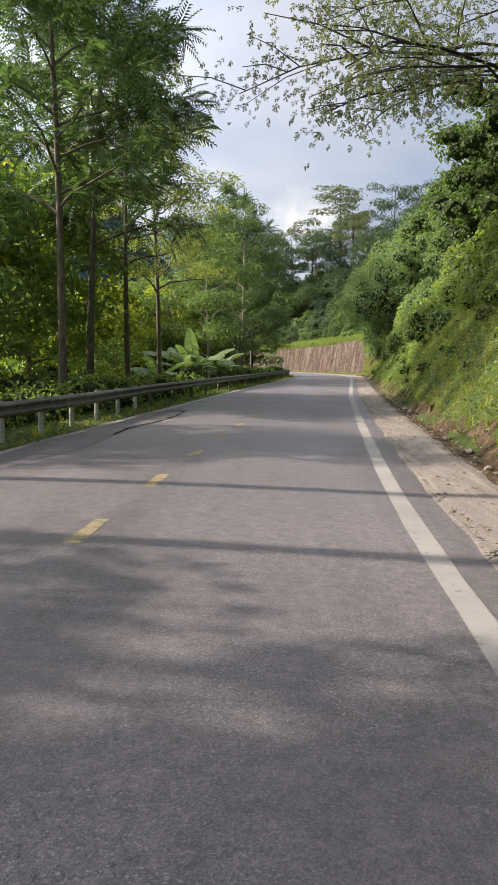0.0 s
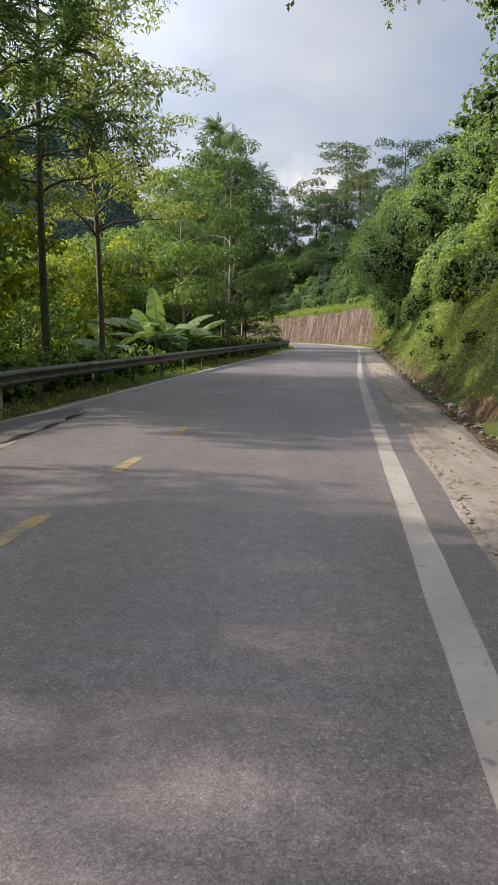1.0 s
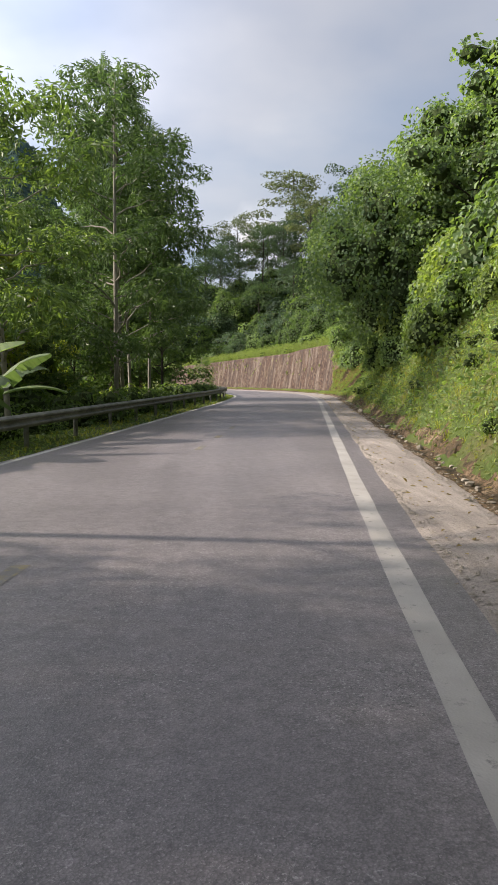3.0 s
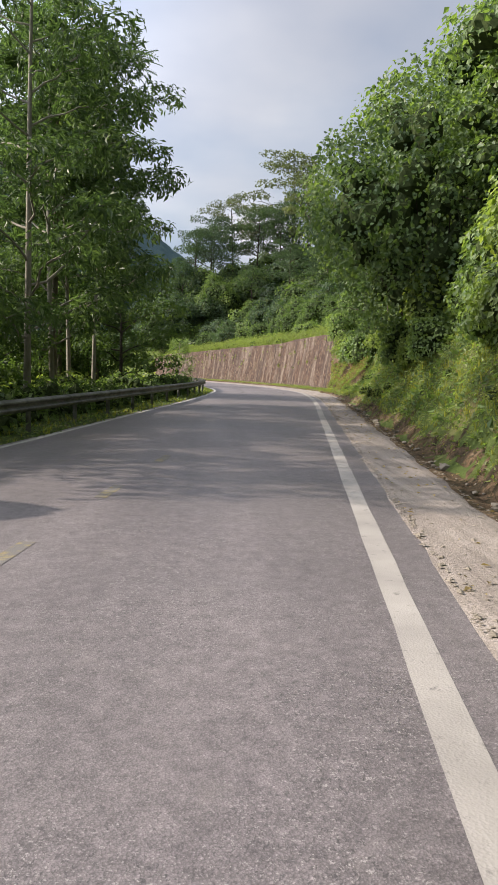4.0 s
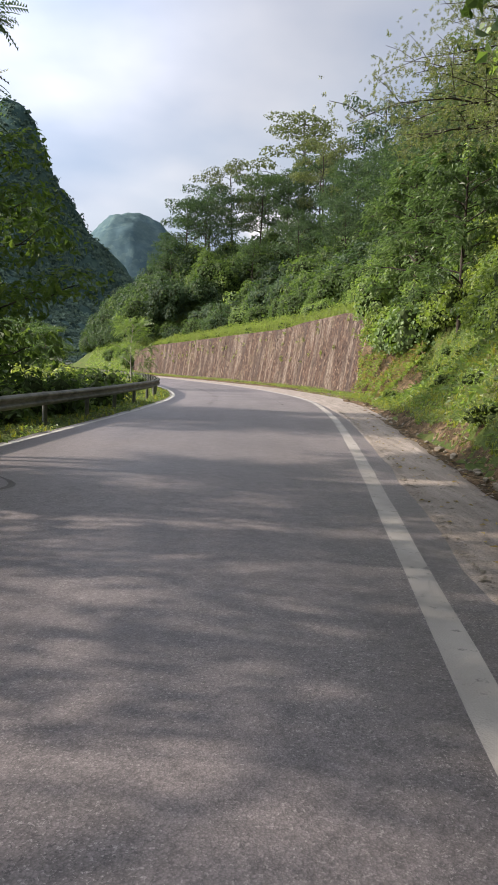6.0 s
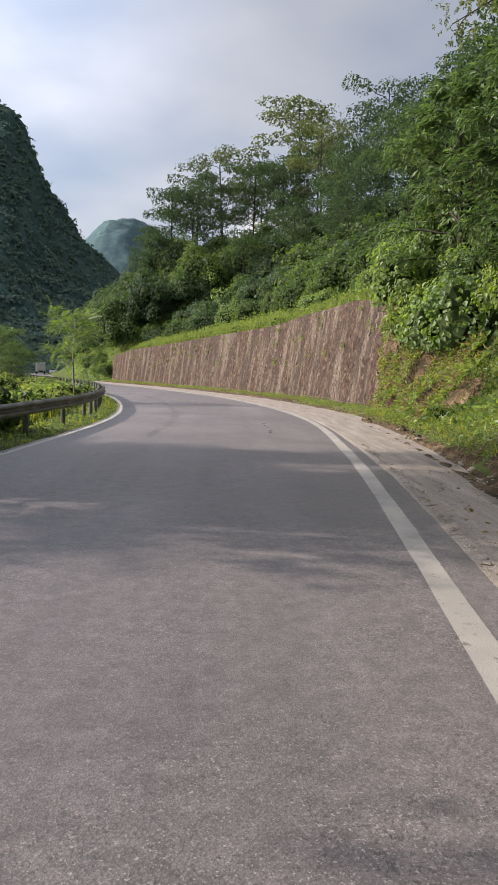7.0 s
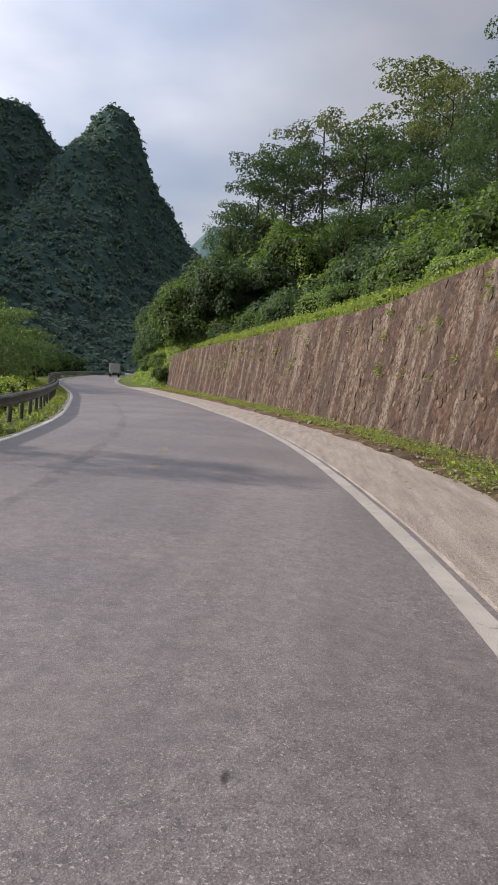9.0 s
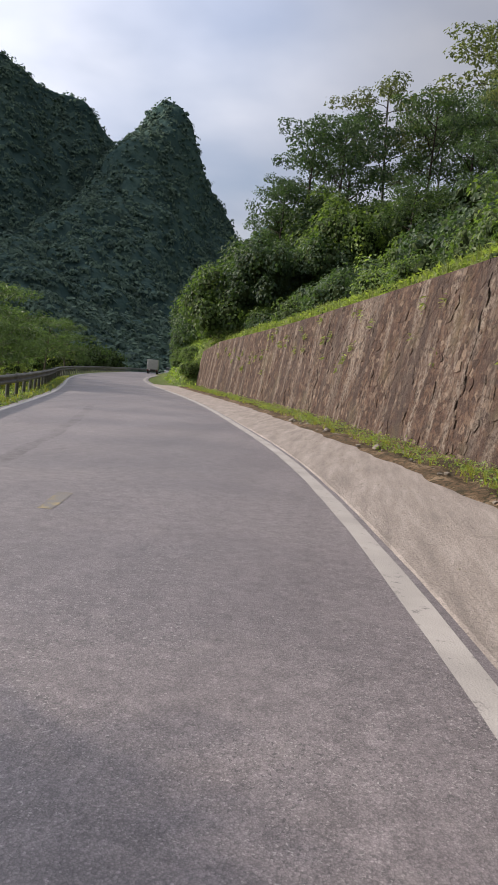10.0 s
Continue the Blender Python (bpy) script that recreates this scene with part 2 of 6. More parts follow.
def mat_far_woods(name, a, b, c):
    """Far woods, the air's haze painted in: crowns differ a little, patches more."""
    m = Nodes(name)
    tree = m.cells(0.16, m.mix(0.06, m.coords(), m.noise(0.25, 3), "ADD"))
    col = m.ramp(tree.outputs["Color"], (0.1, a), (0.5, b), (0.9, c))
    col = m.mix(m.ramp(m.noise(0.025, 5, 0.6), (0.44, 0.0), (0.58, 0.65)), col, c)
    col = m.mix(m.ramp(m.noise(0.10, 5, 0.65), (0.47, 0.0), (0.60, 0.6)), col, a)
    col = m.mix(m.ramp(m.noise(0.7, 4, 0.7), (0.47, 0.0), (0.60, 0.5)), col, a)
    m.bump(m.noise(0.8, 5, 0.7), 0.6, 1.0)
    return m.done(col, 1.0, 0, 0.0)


def mat_bark(name, a, b):
    m = Nodes(name)
    col = m.ramp(m.noise(3, 6, 0.7, m.coords((3, 3, 0.8))), (0.3, a), (0.7, b))
    m.bump(m.noise(9, 5, 0.7, m.coords((4, 4, 0.7))), 0.6, 0.02)
    return m.done(col, 0.92, 0, 0.2)


def mat_leaf(name, dark, mid, light, through_light, gloss=0.42, share=0.48, patch=0.45):
    """Leaves: a two-sided surface that also lets light through, varied from leaf to leaf and from plant to plant."""
    m = Nodes(name)
    isle, info = m.n.new("ShaderNodeNewGeometry"), m.n.new("ShaderNodeObjectInfo")
    col = m.ramp(isle.outputs["Random Per Island"], (0.0, dark), (0.5, mid), (0.97, light))
    plant = m.ramp(info.outputs["Random"], (0.0, (0.80, 0.76, 0.78)), (0.5, (1.04, 0.98, 0.92)), (1.0, (1.34, 1.20, 0.95)))
    col = m.mix(1.0, col, plant, "MULTIPLY")
    col = m.mix(m.ramp(m.noise(patch, 3), (0.38, 0.0), (0.68, 0.5)), col, light)
    lit = m.n.new("ShaderNodeBsdfTranslucent")
    tint = m.mix(1.0, col, through_light, "MULTIPLY")
    m.k.new(tint, lit.inputs[0])
    both = m.n.new("ShaderNodeMixShader")
    both.inputs[0].default_value = share
    m.done(col, gloss, 0, 0.32)
    m.k.new(m.bsdf.outputs[0], both.inputs[1]), m.k.new(lit.outputs[0], both.inputs[2])
    m.k.new(both.outputs[0], m.out.inputs[0])
    return m.mat


def mat_plain(name, a, b, rough=0.6, metal=0.0, scale=6.0, spec=0.5):
    m = Nodes(name)
    col = m.ramp(m.noise(scale, 5, 0.65), (0.35, a), (0.68, b))
    m.bump(m.noise(scale * 4, 4, 0.6), 0.15, 0.01)
    return m.done(col, rough, metal, spec)


ASPHALT = mat_asphalt()
WHITE = mat_paint("worn white road paint", (0.37, 0.345, 0.320), 0.58)
EDGE_WHITE = mat_paint("worn grey white edge paint", (0.46, 0.45, 0.42), 0.62)
YELLOW = mat_paint("faded yellow road paint", (0.36, 0.28, 0.135), 0.49)
SHOULDER = mat_shoulder()
TAR = mat_concrete("dark tar patched asphalt", (0.105, 0.100, 0.102), (0.150, 0.141, 0.142), (0.09, 0.086, 0.088))
CRACK_SHADE = mat_plain("dark crack shade on asphalt", (0.018, 0.017, 0.017), (0.035, 0.032, 0.031), 0.95, 0.0, 8.0, 0.1)
MORTAR = mat_mortar()
YELLOW_FAINT = mat_paint("almost worn off yellow road paint", (0.27, 0.225, 0.12), 0.41)


def mat_mark():
    """Rubber so thin that the asphalt shows through."""
    m = Nodes("thin tyre rubber")
    m.done(m.ramp(m.noise(3, 4), (0.3, (0.05, 0.047, 0.047)), (0.7, (0.08, 0.075, 0.075))), 0.7, 0, 0.3)
    clear, both = m.n.new("ShaderNodeBsdfTransparent"), m.n.new("ShaderNodeMixShader")
    m.k.new(m.ramp(m.noise(1.6, 5, 0.7), (0.42, 0.02), (0.62, 0.17)), both.inputs[0])
    m.k.new(clear.outputs[0], both.inputs[1]), m.k.new(m.bsdf.outputs[0], both.inputs[2])
    m.k.new(both.outputs[0], m.out.inputs[0])
    return m.mat


MARK = mat_mark()
GROUND, EARTH, STONE = mat_ground(), mat_earth(), mat_stone()
ROCK = mat_concrete("broken grey rock", (0.16, 0.14, 0.11), (0.30, 0.26, 0.21), (0.09, 0.075, 0.05))
BARK = mat_bark("grey brown bark", (0.075, 0.062, 0.046), (0.20, 0.17, 0.13))
DARK_BARK = mat_bark("dark bark", (0.025, 0.020, 0.016), (0.075, 0.060, 0.048))
PALE_BARK = mat_bark("pale smooth bark", (0.17, 0.155, 0.125), (0.34, 0.31, 0.26))
L_FROND = mat_leaf("toon leaves", (0.040, 0.072, 0.032), (0.075, 0.120, 0.048), (0.130, 0.190, 0.078), (1.15, 1.35, 0.75), 0.42, 0.42)
L_YELLOW = mat_leaf("yellow green leaves", (0.085, 0.120, 0.026), (0.165, 0.212, 0.044), (0.270, 0.298, 0.062), (1.5, 1.6, 0.55), 0.45, 0.58)
L_BRIGHT = mat_leaf("bright green leaves", (0.082, 0.128, 0.044), (0.150, 0.214, 0.070), (0.240, 0.312, 0.106), (1.35, 1.45, 0.55), 0.42, 0.5)
L_MID = mat_leaf("mid green leaves", (0.076, 0.128, 0.056), (0.136, 0.210, 0.086), (0.228, 0.316, 0.122), (1.4, 1.5, 0.55))
L_DARK = mat_leaf("dark green leaves", (0.037, 0.068, 0.029), (0.066, 0.112, 0.043), (0.115, 0.172, 0.062), (1.3, 1.45, 0.6), 0.55)
L_VINE = mat_leaf("vine leaves", (0.066, 0.118, 0.054), (0.122, 0.196, 0.086), (0.205, 0.290, 0.126), (1.4, 1.5, 0.5), 0.45, 0.45)
L_OLIVE = mat_leaf("olive green leaves", (0.115, 0.150, 0.052), (0.205, 0.250, 0.085), (0.300, 0.345, 0.140), (1.2, 1.3, 0.6), 0.42, 0.5)
L_GREY = mat_leaf("grey green airy leaves", (0.058, 0.076, 0.045), (0.096, 0.120, 0.066), (0.150, 0.175, 0.090), (1.25, 1.35, 0.65))
L_GRASS = mat_leaf("grass blades", (0.120, 0.154, 0.030), (0.222, 0.262, 0.048), (0.345, 0.355, 0.095), (1.4, 1.45, 0.5), 0.5)
L_DRY = mat_leaf("dry grass blades", (0.130, 0.110, 0.058), (0.230, 0.192, 0.100), (0.360, 0.300, 0.170), (1.3, 1.2, 0.6), 0.6)
L_BANANA = mat_leaf("banana leaf", (0.130, 0.190, 0.100), (0.165, 0.230, 0.120), (0.205, 0.270, 0.145), (1.1, 1.3, 0.5), 0.55, 0.35)
# the bluish tint in these leaves stands for the haze of distance
L_FAR = mat_leaf("haze tinted mountain leaves", (0.058, 0.100, 0.094), (0.090, 0.148, 0.122), (0.150, 0.224, 0.158), (1.0, 1.0, 1.0), 1.0, 0.3, 0.09)
L_HILL = mat_leaf("deep blue green leaves", (0.024, 0.048, 0.031), (0.045, 0.080, 0.047), (0.082, 0.128, 0.064), (1.2, 1.4, 0.6), 0.62, 0.38)
# darker than the leaves over it: painted shade between crowns, tinted for haze
FAR_GAP_SHADE = mat_far_woods("hazed mountain woods with gap shade", (0.038, 0.068, 0.064), (0.056, 0.092, 0.082), (0.078, 0.118, 0.096))
FAR_HAZE = mat_far_woods("haze tinted far woods", (0.062, 0.100, 0.116), (0.082, 0.126, 0.136), (0.112, 0.162, 0.156))
# near-black green that stands in for shade deep inside the crowns
CORE_SHADE = mat_plain("dark inner shade of foliage", (0.030, 0.044, 0.016), (0.060, 0.080, 0.030), 0.95, 0.0, 9.0, 0.1)
STEEL = mat_plain("weathered galvanised steel", (0.070, 0.068, 0.055), (0.22, 0.215, 0.188), 0.55, 0.15, 2.2)
POST_STEEL = mat_plain("dirty grey post steel", (0.06, 0.06, 0.052), (0.17, 0.17, 0.15), 0.65, 0.2, 4.0)
POST_WHITE = mat_plain("chalky white post paint", (0.35, 0.34, 0.31), (0.58, 0.57, 0.53), 0.7, 0.0, 5.0)


# ---- plan of the road: the white edge line, and offsets to its right ----
ROAD_Y = [-80, -40, 0, 10, 20, 30, 40, 50, 60, 70, 80, 90, 100, 110, 120, 130, 140, 150, 160, 170, 180, 190, 200, 210, 220, 230, 240, 250, 260, 270, 280, 290, 300, 330, 380]
ROAD_X = [19.5, 21.9, 24.30, 24.80, 25.72, 26.75, 27.84, 29.06, 30.30, 31.52, 32.74, 33.72, 34.09, 33.08, 31.10, 28.12, 24.80, 21.0, 17.0, 13.3, 9.9, 6.9, 4.1, 1.5, -1.0, -3.5, -6.0, -8.4, -10.5, -12.0, -12.8, -12.6, -11.5, -3.0, 20.0]
ROAD_LEFT, ROAD_RIGHT, RAIL = -6.35, 0.42, -7.05


def smooth_path():
    """The line's points every metre of y, on cubic arcs through the marks."""
    ys = np.arange(-80.0, 381.0, 1.0)
    my, mx = np.array(ROAD_Y, float), np.array(ROAD_X)
    m = np.gradient(mx, my)
    i = np.clip(np.searchsorted(my, ys, "right") - 1, 0, len(my) - 2)
    h = my[i + 1] - my[i]
    t = (ys - my[i]) / h
    xs = (2 * t**3 - 3 * t**2 + 1) * mx[i] + (t**3 - 2 * t**2 + t) * h * m[i] + (3 * t**2 - 2 * t**3) * mx[i + 1] + (t**3 - t**2) * h * m[i + 1]
    return ys, xs


LINE_Y, LINE_X = smooth_path()
SLOPE = np.gradient(LINE_X, LINE_Y)


def at(y, o, z=0.0):
    """The place at y along the line, o metres to its right."""
    x, s = np.interp(y, LINE_Y, LINE_X), np.interp(y, LINE_Y, SLOPE)
    r = 1 / math.sqrt(1 + s * s)
    return (float(x + o * r), float(y - o * s * r), float(z))


def along(x, y):
    """For arrays x, y: the nearest place on the line (its y) and the offset to the right of it."""
    x, y = np.ravel(x).astype(float), np.ravel(y).astype(float)
    near, off = np.empty_like(x), np.empty_like(x)
    for a in range(0, len(x), 8000):
        b = slice(a, a + 8000)
        d2 = (x[b, None] - LINE_X) ** 2 + (y[b, None] - LINE_Y) ** 2
        i = d2.argmin(1)
        r = 1 / np.sqrt(1 + SLOPE[i] ** 2)
        o = ((x[b] - LINE_X[i]) - SLOPE[i] * (y[b] - LINE_Y[i])) * r
        near[b], off[b] = LINE_Y[i] + ((x[b] - LINE_X[i]) * SLOPE[i] + (y[b] - LINE_Y[i])) * r * r, np.sign(o) * np.maximum(abs(o), np.sqrt(d2.min(1)) * 0.97)
    return near, off


WALL_A, WALL_B = 104.0, 167.0
WALL_FOOT = 3.75


def wall_height(y):
    return np.interp(y, [102, 110, 118, 122, 135, 160, 167], [4.2, 4.9, 4.75, 4.45, 4.3, 3.7, 3.1])


def wobble(x, y, scale, seed=0.0):
    """A cheap rolling unevenness from -1 to 1."""
    a, b = x / scale + seed, y / scale - seed
    return (np.sin(a * 1.9 + 1.3 * np.sin(b * 1.1)) + np.sin(b * 2.3 + 1.7 * np.sin(a * 0.9 + 2)) + 0.5 * np.sin(4.1 * a + 3.7 * b)) / 2.5


def height(x, y):
    """The ground's height at x, y (arrays)."""
    x, y = np.ravel(x).astype(float), np.ravel(y).astype(float)
    s, o = along(x, y)
    # right: the cut bank, the hill behind the wall, and the steep bank past its end
    bank = np.interp(o - 1.75, [0, 0.4, 1.6, 3, 6, 12, 25, 60, 200], [0.0, 0.35, 2.3, 4.0, 6.6, 10.5, 16, 30, 60])
    soft_bank = np.interp(o - 2.0, [0, 1.2, 2.4, 3.2, 4.2, 7, 13, 25, 60, 200], [0.0, 0.18, 0.75, 2.2, 4.4, 6.8, 10.5, 16, 30, 60])
    w0 = np.clip((s - 80) / 16, 0, 1)
    bank = bank * (1 - w0) + soft_bank * w0
    hw = wall_height(np.maximum(s, 104))
    hill = np.where(o < 4.6, 0.0, np.interp(o - 4.6, [0, 0.5], [0, 1]) * (hw - 0.12) + np.interp(o - 5.1, [0, 5, 15, 35, 60, 120, 300], [0, 2.2, 6.5, 13, 20, 36, 70]))
    steep = np.interp(o - 2.4, [0, 2, 5, 15, 35, 60, 200], [0, 3.5, 7.0, 13, 19, 26, 60])
    w1, w2 = np.clip((s - 99.5) / 4.3, 0, 1), np.clip((s - 166.5) / 2.5, 0, 1)
    right = bank * (1 - w1) + w1 * (hill * (1 - w2) + steep * w2)
    right *= 1 - 0.6 * np.clip((s - 215) / 60, 0, 1)
    # left: a soft verge, then down towards the valley
    left = np.interp(-o, [0, 7.6, 9, 12, 20, 40, 90, 300], [0.0, -0.04, -0.15, -0.6, -2.2, -6, -9, -9])
    z = np.where(o >= 0, right, left)
    far = np.clip((np.where(o >= 0, o - 2.2, -o - 7.3)) / 3.0, 0, 1)
    z += far * (0.16 * wobble(x, y, 1.7) + np.clip((np.abs(o) - 6) / 20, 0, 1) * 1.1 * wobble(x, y, 9.0, 3.0))
    z -= 0.05 * np.clip((1.4 - np.maximum(o - 0.2, -5.3 - o)) / 0.4, 0, 1)
    z -= 0.16 * np.clip((2.05 - o) / 0.3, 0, 1) * np.clip((o - 1.2) / 0.2, 0, 1) * np.clip((98 - s) / 3, 0, 1)
    fade = np.clip((np.hypot(x - 20, y - 120) - 500) / 900, 0, 1)
    return z * (1 - fade) - 5 * fade


def ground_z(x, y):
    return float(height(np.array([x]), np.array([y]))[0])


# ---- mesh helpers ----
def mesh_np(name, verts, faces, mat=None, smooth=False):
    """A mesh from arrays: verts n x 3; faces one array or a list of arrays, m x k each."""
    faces = faces if isinstance(faces, (list, tuple)) else [faces]
    faces = [np.asarray(f, dtype=np.int32) for f in faces if len(f)]
    me = bpy.data.meshes.new(name)
    verts = np.asarray(verts, dtype=np.float32)
    loops = np.concatenate([f.ravel() for f in faces])
    sizes = np.concatenate([np.full(len(f), f.shape[1], dtype=np.int32) for f in faces])
    me.vertices.add(len(verts)), me.loops.add(len(loops)), me.polygons.add(len(sizes))
    me.vertices.foreach_set("co", verts.ravel())
    me.loops.foreach_set("vertex_index", loops)
    me.polygons.foreach_set("loop_start", np.concatenate([[0], np.cumsum(sizes)[:-1]]).astype(np.int32))
    me.polygons.foreach_set("loop_total", sizes)
    me.polygons.foreach_set("use_smooth", np.full(len(sizes), bool(smooth)))
    me.update(calc_edges=True)
    if mat:
        me.materials.append(mat)
    return me


def thing(name, label, category, at_=(0, 0, 0), group="", kind="", data=None):
    ob = new(name, data)
    ob.location = at_
    return tagged(ob, label, category, group, kind)


def piece(name, me, parent, label=""):
    ob = new(name, me)
    ob.parent = parent
    return tagged(ob, label) if label else ob


def part(name, bm, mat, parent, label="", smooth=False):
    me = bpy.data.meshes.new(name)
    for f in bm.faces:
        f.smooth = smooth
    bm.to_mesh(me)
    bm.free()
    me.materials.append(mat)
    return piece(name, me, parent, label)


def box(bm, lo, hi, bevel=0.0):
    made = bmesh.ops.create_cube(bm, size=1.0)["verts"]
    lo, hi = Vector(lo), Vector(hi)
    for v in made:
        v.co = Vector(((lo[i] + hi[i]) / 2 + v.co[i] * (hi[i] - lo[i]) for i in range(3)))
    if bevel:
        edges = {e for v in made for e in v.link_edges}
        bmesh.ops.bevel(bm, geom=list(edges), offset=bevel, segments=1, affect="EDGES", profile=0.5)
    return made


def strip(name, ys, offs, zs, mat, label, category, lift=0.0, kind="structure"):
    """A ribbon along the road: for every y a row of points at offs(y), zs(y)."""
    rows = [[at(y, o, z + lift) for o, z in zip(offs(y), zs(y))] for y in ys]
    k = len(rows[0])
    v = np.array(rows).reshape(-1, 3)
    i = np.arange(len(ys) - 1)[:, None] * k + np.arange(k - 1)[None]
    f = np.stack([i, i + 1, i + k + 1, i + k], -1).reshape(-1, 4)
    return thing(name, label, category, kind=kind, data=mesh_np(name, v, f, mat))


def tube(points, radii, sides=6):
    """Rings along a line: verts and quads."""
    p = np.asarray(points, float)
    d = np.gradient(p, axis=0)
    d /= np.linalg.norm(d, axis=1)[:, None] + 1e-9
    ref = np.where(np.abs(d[:, 2:3]) > 0.9, [[1.0, 0, 0]], [[0, 0, 1.0]])
    a = np.cross(d, ref)
    a /= np.linalg.norm(a, axis=1)[:, None] + 1e-9
    b = np.cross(d, a)
    t = np.arange(sides) * 2 * np.pi / sides
    v = p[:, None] + np.asarray(radii)[:, None, None] * (np.cos(t)[None, :, None] * a[:, None] + np.sin(t)[None, :, None] * b[:, None])
    i = np.arange(len(p) - 1)[:, None] * sides + np.arange(sides)[None]
    j = np.arange(len(p) - 1)[:, None] * sides + (np.arange(sides)[None] + 1) % sides
    return v.reshape(-1, 3), np.stack([i, j, j + sides, i + sides], -1).reshape(-1, 4)


def joined(parts):
    v, f, n = [], [], 0
    for a, b in parts:
        v.append(a), f.append(b + n)
        n += len(a)
    return np.concatenate(v), np.concatenate(f)


# ---- leaves ----
def leaf_frond(pairs=9, droop=0.35):
    """A pinnate leaf one metre long along x, hanging at its end: one narrow blade a leaflet."""
    v, f = [], []
    for i in range(pairs):
        t = (i + 0.8) / pairs
        root = np.array([t, 0, -droop * t * t])
        long = 0.27 * (1 - 0.55 * abs(t - 0.45))
        for side in (-1, 1):
            way = np.array([0.42, side * 0.85, -0.30])
            way /= np.linalg.norm(way)
            n = len(v)
            v += [root + [0.046, side * 0.03, 0], root + [-0.046, side * 0.03, 0], root + way * long]
            f.append([n, n + 1, n + 2])
    return np.array(v), np.array(f)


def leaf_single(width=0.55, fold=0.12):
    """One leaf a metre long along x, folded along its rib."""
    v = np.array([[0, 0, 0], [0.42, width / 2, fold], [1, 0, -0.10], [0.42, -width / 2, fold]])
    return v, np.array([[0, 1, 2, 3]])


def leaf_ovate():
    """A broad pointed leaf one metre long, folded along its rib."""
    v = [[0, 0, 0], [0.12, 0.30, 0.07], [0.50, 0.37, 0.06], [1, 0, -0.14], [0.50, -0.37, 0.06], [0.12, -0.30, 0.07]]
    return np.array(v), [[0, 3, 2, 1], [0, 5, 4, 3]]


def leaf_sprig(count=7, width=0.42, kite=False):
    """A twig end one metre long with pointed leaves to all sides."""
    rng = np.random.default_rng(5)
    v, f = [], []
    for i in range(count):
        t = 0.15 + 0.75 * i / (count - 1)
        turn = i * 2.4
        way = np.array([0.55, 0.75 * math.cos(turn), 0.6 * math.sin(turn) - 0.15])
        way /= np.linalg.norm(way)
        across = np.cross(way, [0.2, math.sin(turn), 0.9])
        across *= width * 0.48 / np.linalg.norm(across)
        root, long = np.array([t, 0, -0.12 * t]), 0.46 * rng.uniform(0.85, 1.15)
        n = len(v)
        if kite:
            v += [root, root + way * long * 0.45 - across * 0.62, root + way * long * 1.1, root + way * long * 0.45 + across * 0.62]
            f.append([n, n + 1, n + 2, n + 3])
        else:
            v += [root + way * long * 0.2 + across / 2, root + way * long * 0.2 - across / 2, root + way * long]
            f.append([n, n + 1, n + 2])
    return np.array(v), np.array(f)


def leaf_tuft(blades=9, spread=0.6):
    """A grass tuft one metre high: bent blades."""
    rng = np.random.default_rng(8)
    v, f = [], []
    for i in range(blades):
        a, lean, long = rng.uniform(0, 6.28), rng.uniform(0.15, 1.0) * spread, rng.uniform(0.6, 1.0)
        out, side = np.array([math.cos(a), math.sin(a), 0]), np.array([-math.sin(a), math.cos(a), 0]) * 0.021
        root = out * rng.uniform(0, 0.22)
        mid = root + out * lean * 0.4 * long + np.array([0, 0, 0.62 * long])
        tip = root + out * lean * 1.15 * long + np.array([0, 0, (0.95 - 0.35 * lean) * long])
        n = len(v)
        v += [root - side, root + side, mid + side * 0.8, mid - side * 0.8, tip]
        f += [[n, n + 1, n + 2, n + 3], [n + 3, n + 2, n + 4, n + 4]]
    return np.array(v), f


def as_faces(f):
    """Quads and triangles apart; a quad that names its last corner twice is a triangle."""
    quads = [q for q in f if len(q) == 4 and q[2] != q[3]]
    tris = [q[:3] for q in f if len(q) == 3 or q[2] == q[3]]
    return np.array(quads, dtype=np.int32).reshape(-1, 4), np.array(tris, dtype=np.int32).reshape(-1, 3)


FROND, SINGLE, OVATE, TUFT = leaf_frond(), leaf_single(), leaf_ovate(), leaf_tuft()
SPRAY = leaf_sprig(8, 0.40, True)
FROND_FAR, SLIM, BROAD = leaf_frond(7, 0.45), leaf_single(0.34, 0.06), leaf_single(0.85, 0.12)


def scatter(template, places, ways, sizes, rng, tilt=0.35):
    """Leaves at the places, their x along the ways, upper side up as far as may be."""
    tv, tf = template
    n = len(places)
    x = np.asarray(ways, float) + rng.normal(0, tilt, (n, 3))
    x /= np.linalg.norm(x, axis=1)[:, None] + 1e-9
    up = np.array([0, 0, 1.0]) + rng.normal(0, tilt * 1.3, (n, 3))
    y = np.cross(up, x)
    y /= np.linalg.norm(y, axis=1)[:, None] + 1e-9
    z = np.cross(x, y)
    s = np.asarray(sizes)[:, None, None]
    v = np.asarray(places)[:, None] + s * (tv[None, :, :1] * x[:, None] + tv[None, :, 1:2] * y[:, None] + tv[None, :, 2:] * z[:, None])
    quads, tris = as_faces([list(q) for q in tf])
    base = (np.arange(n) * len(tv))[:, None, None]
    return v.reshape(-1, 3), [(quads[None] + base).reshape(-1, 4), (tris[None] + base).reshape(-1, 3)]


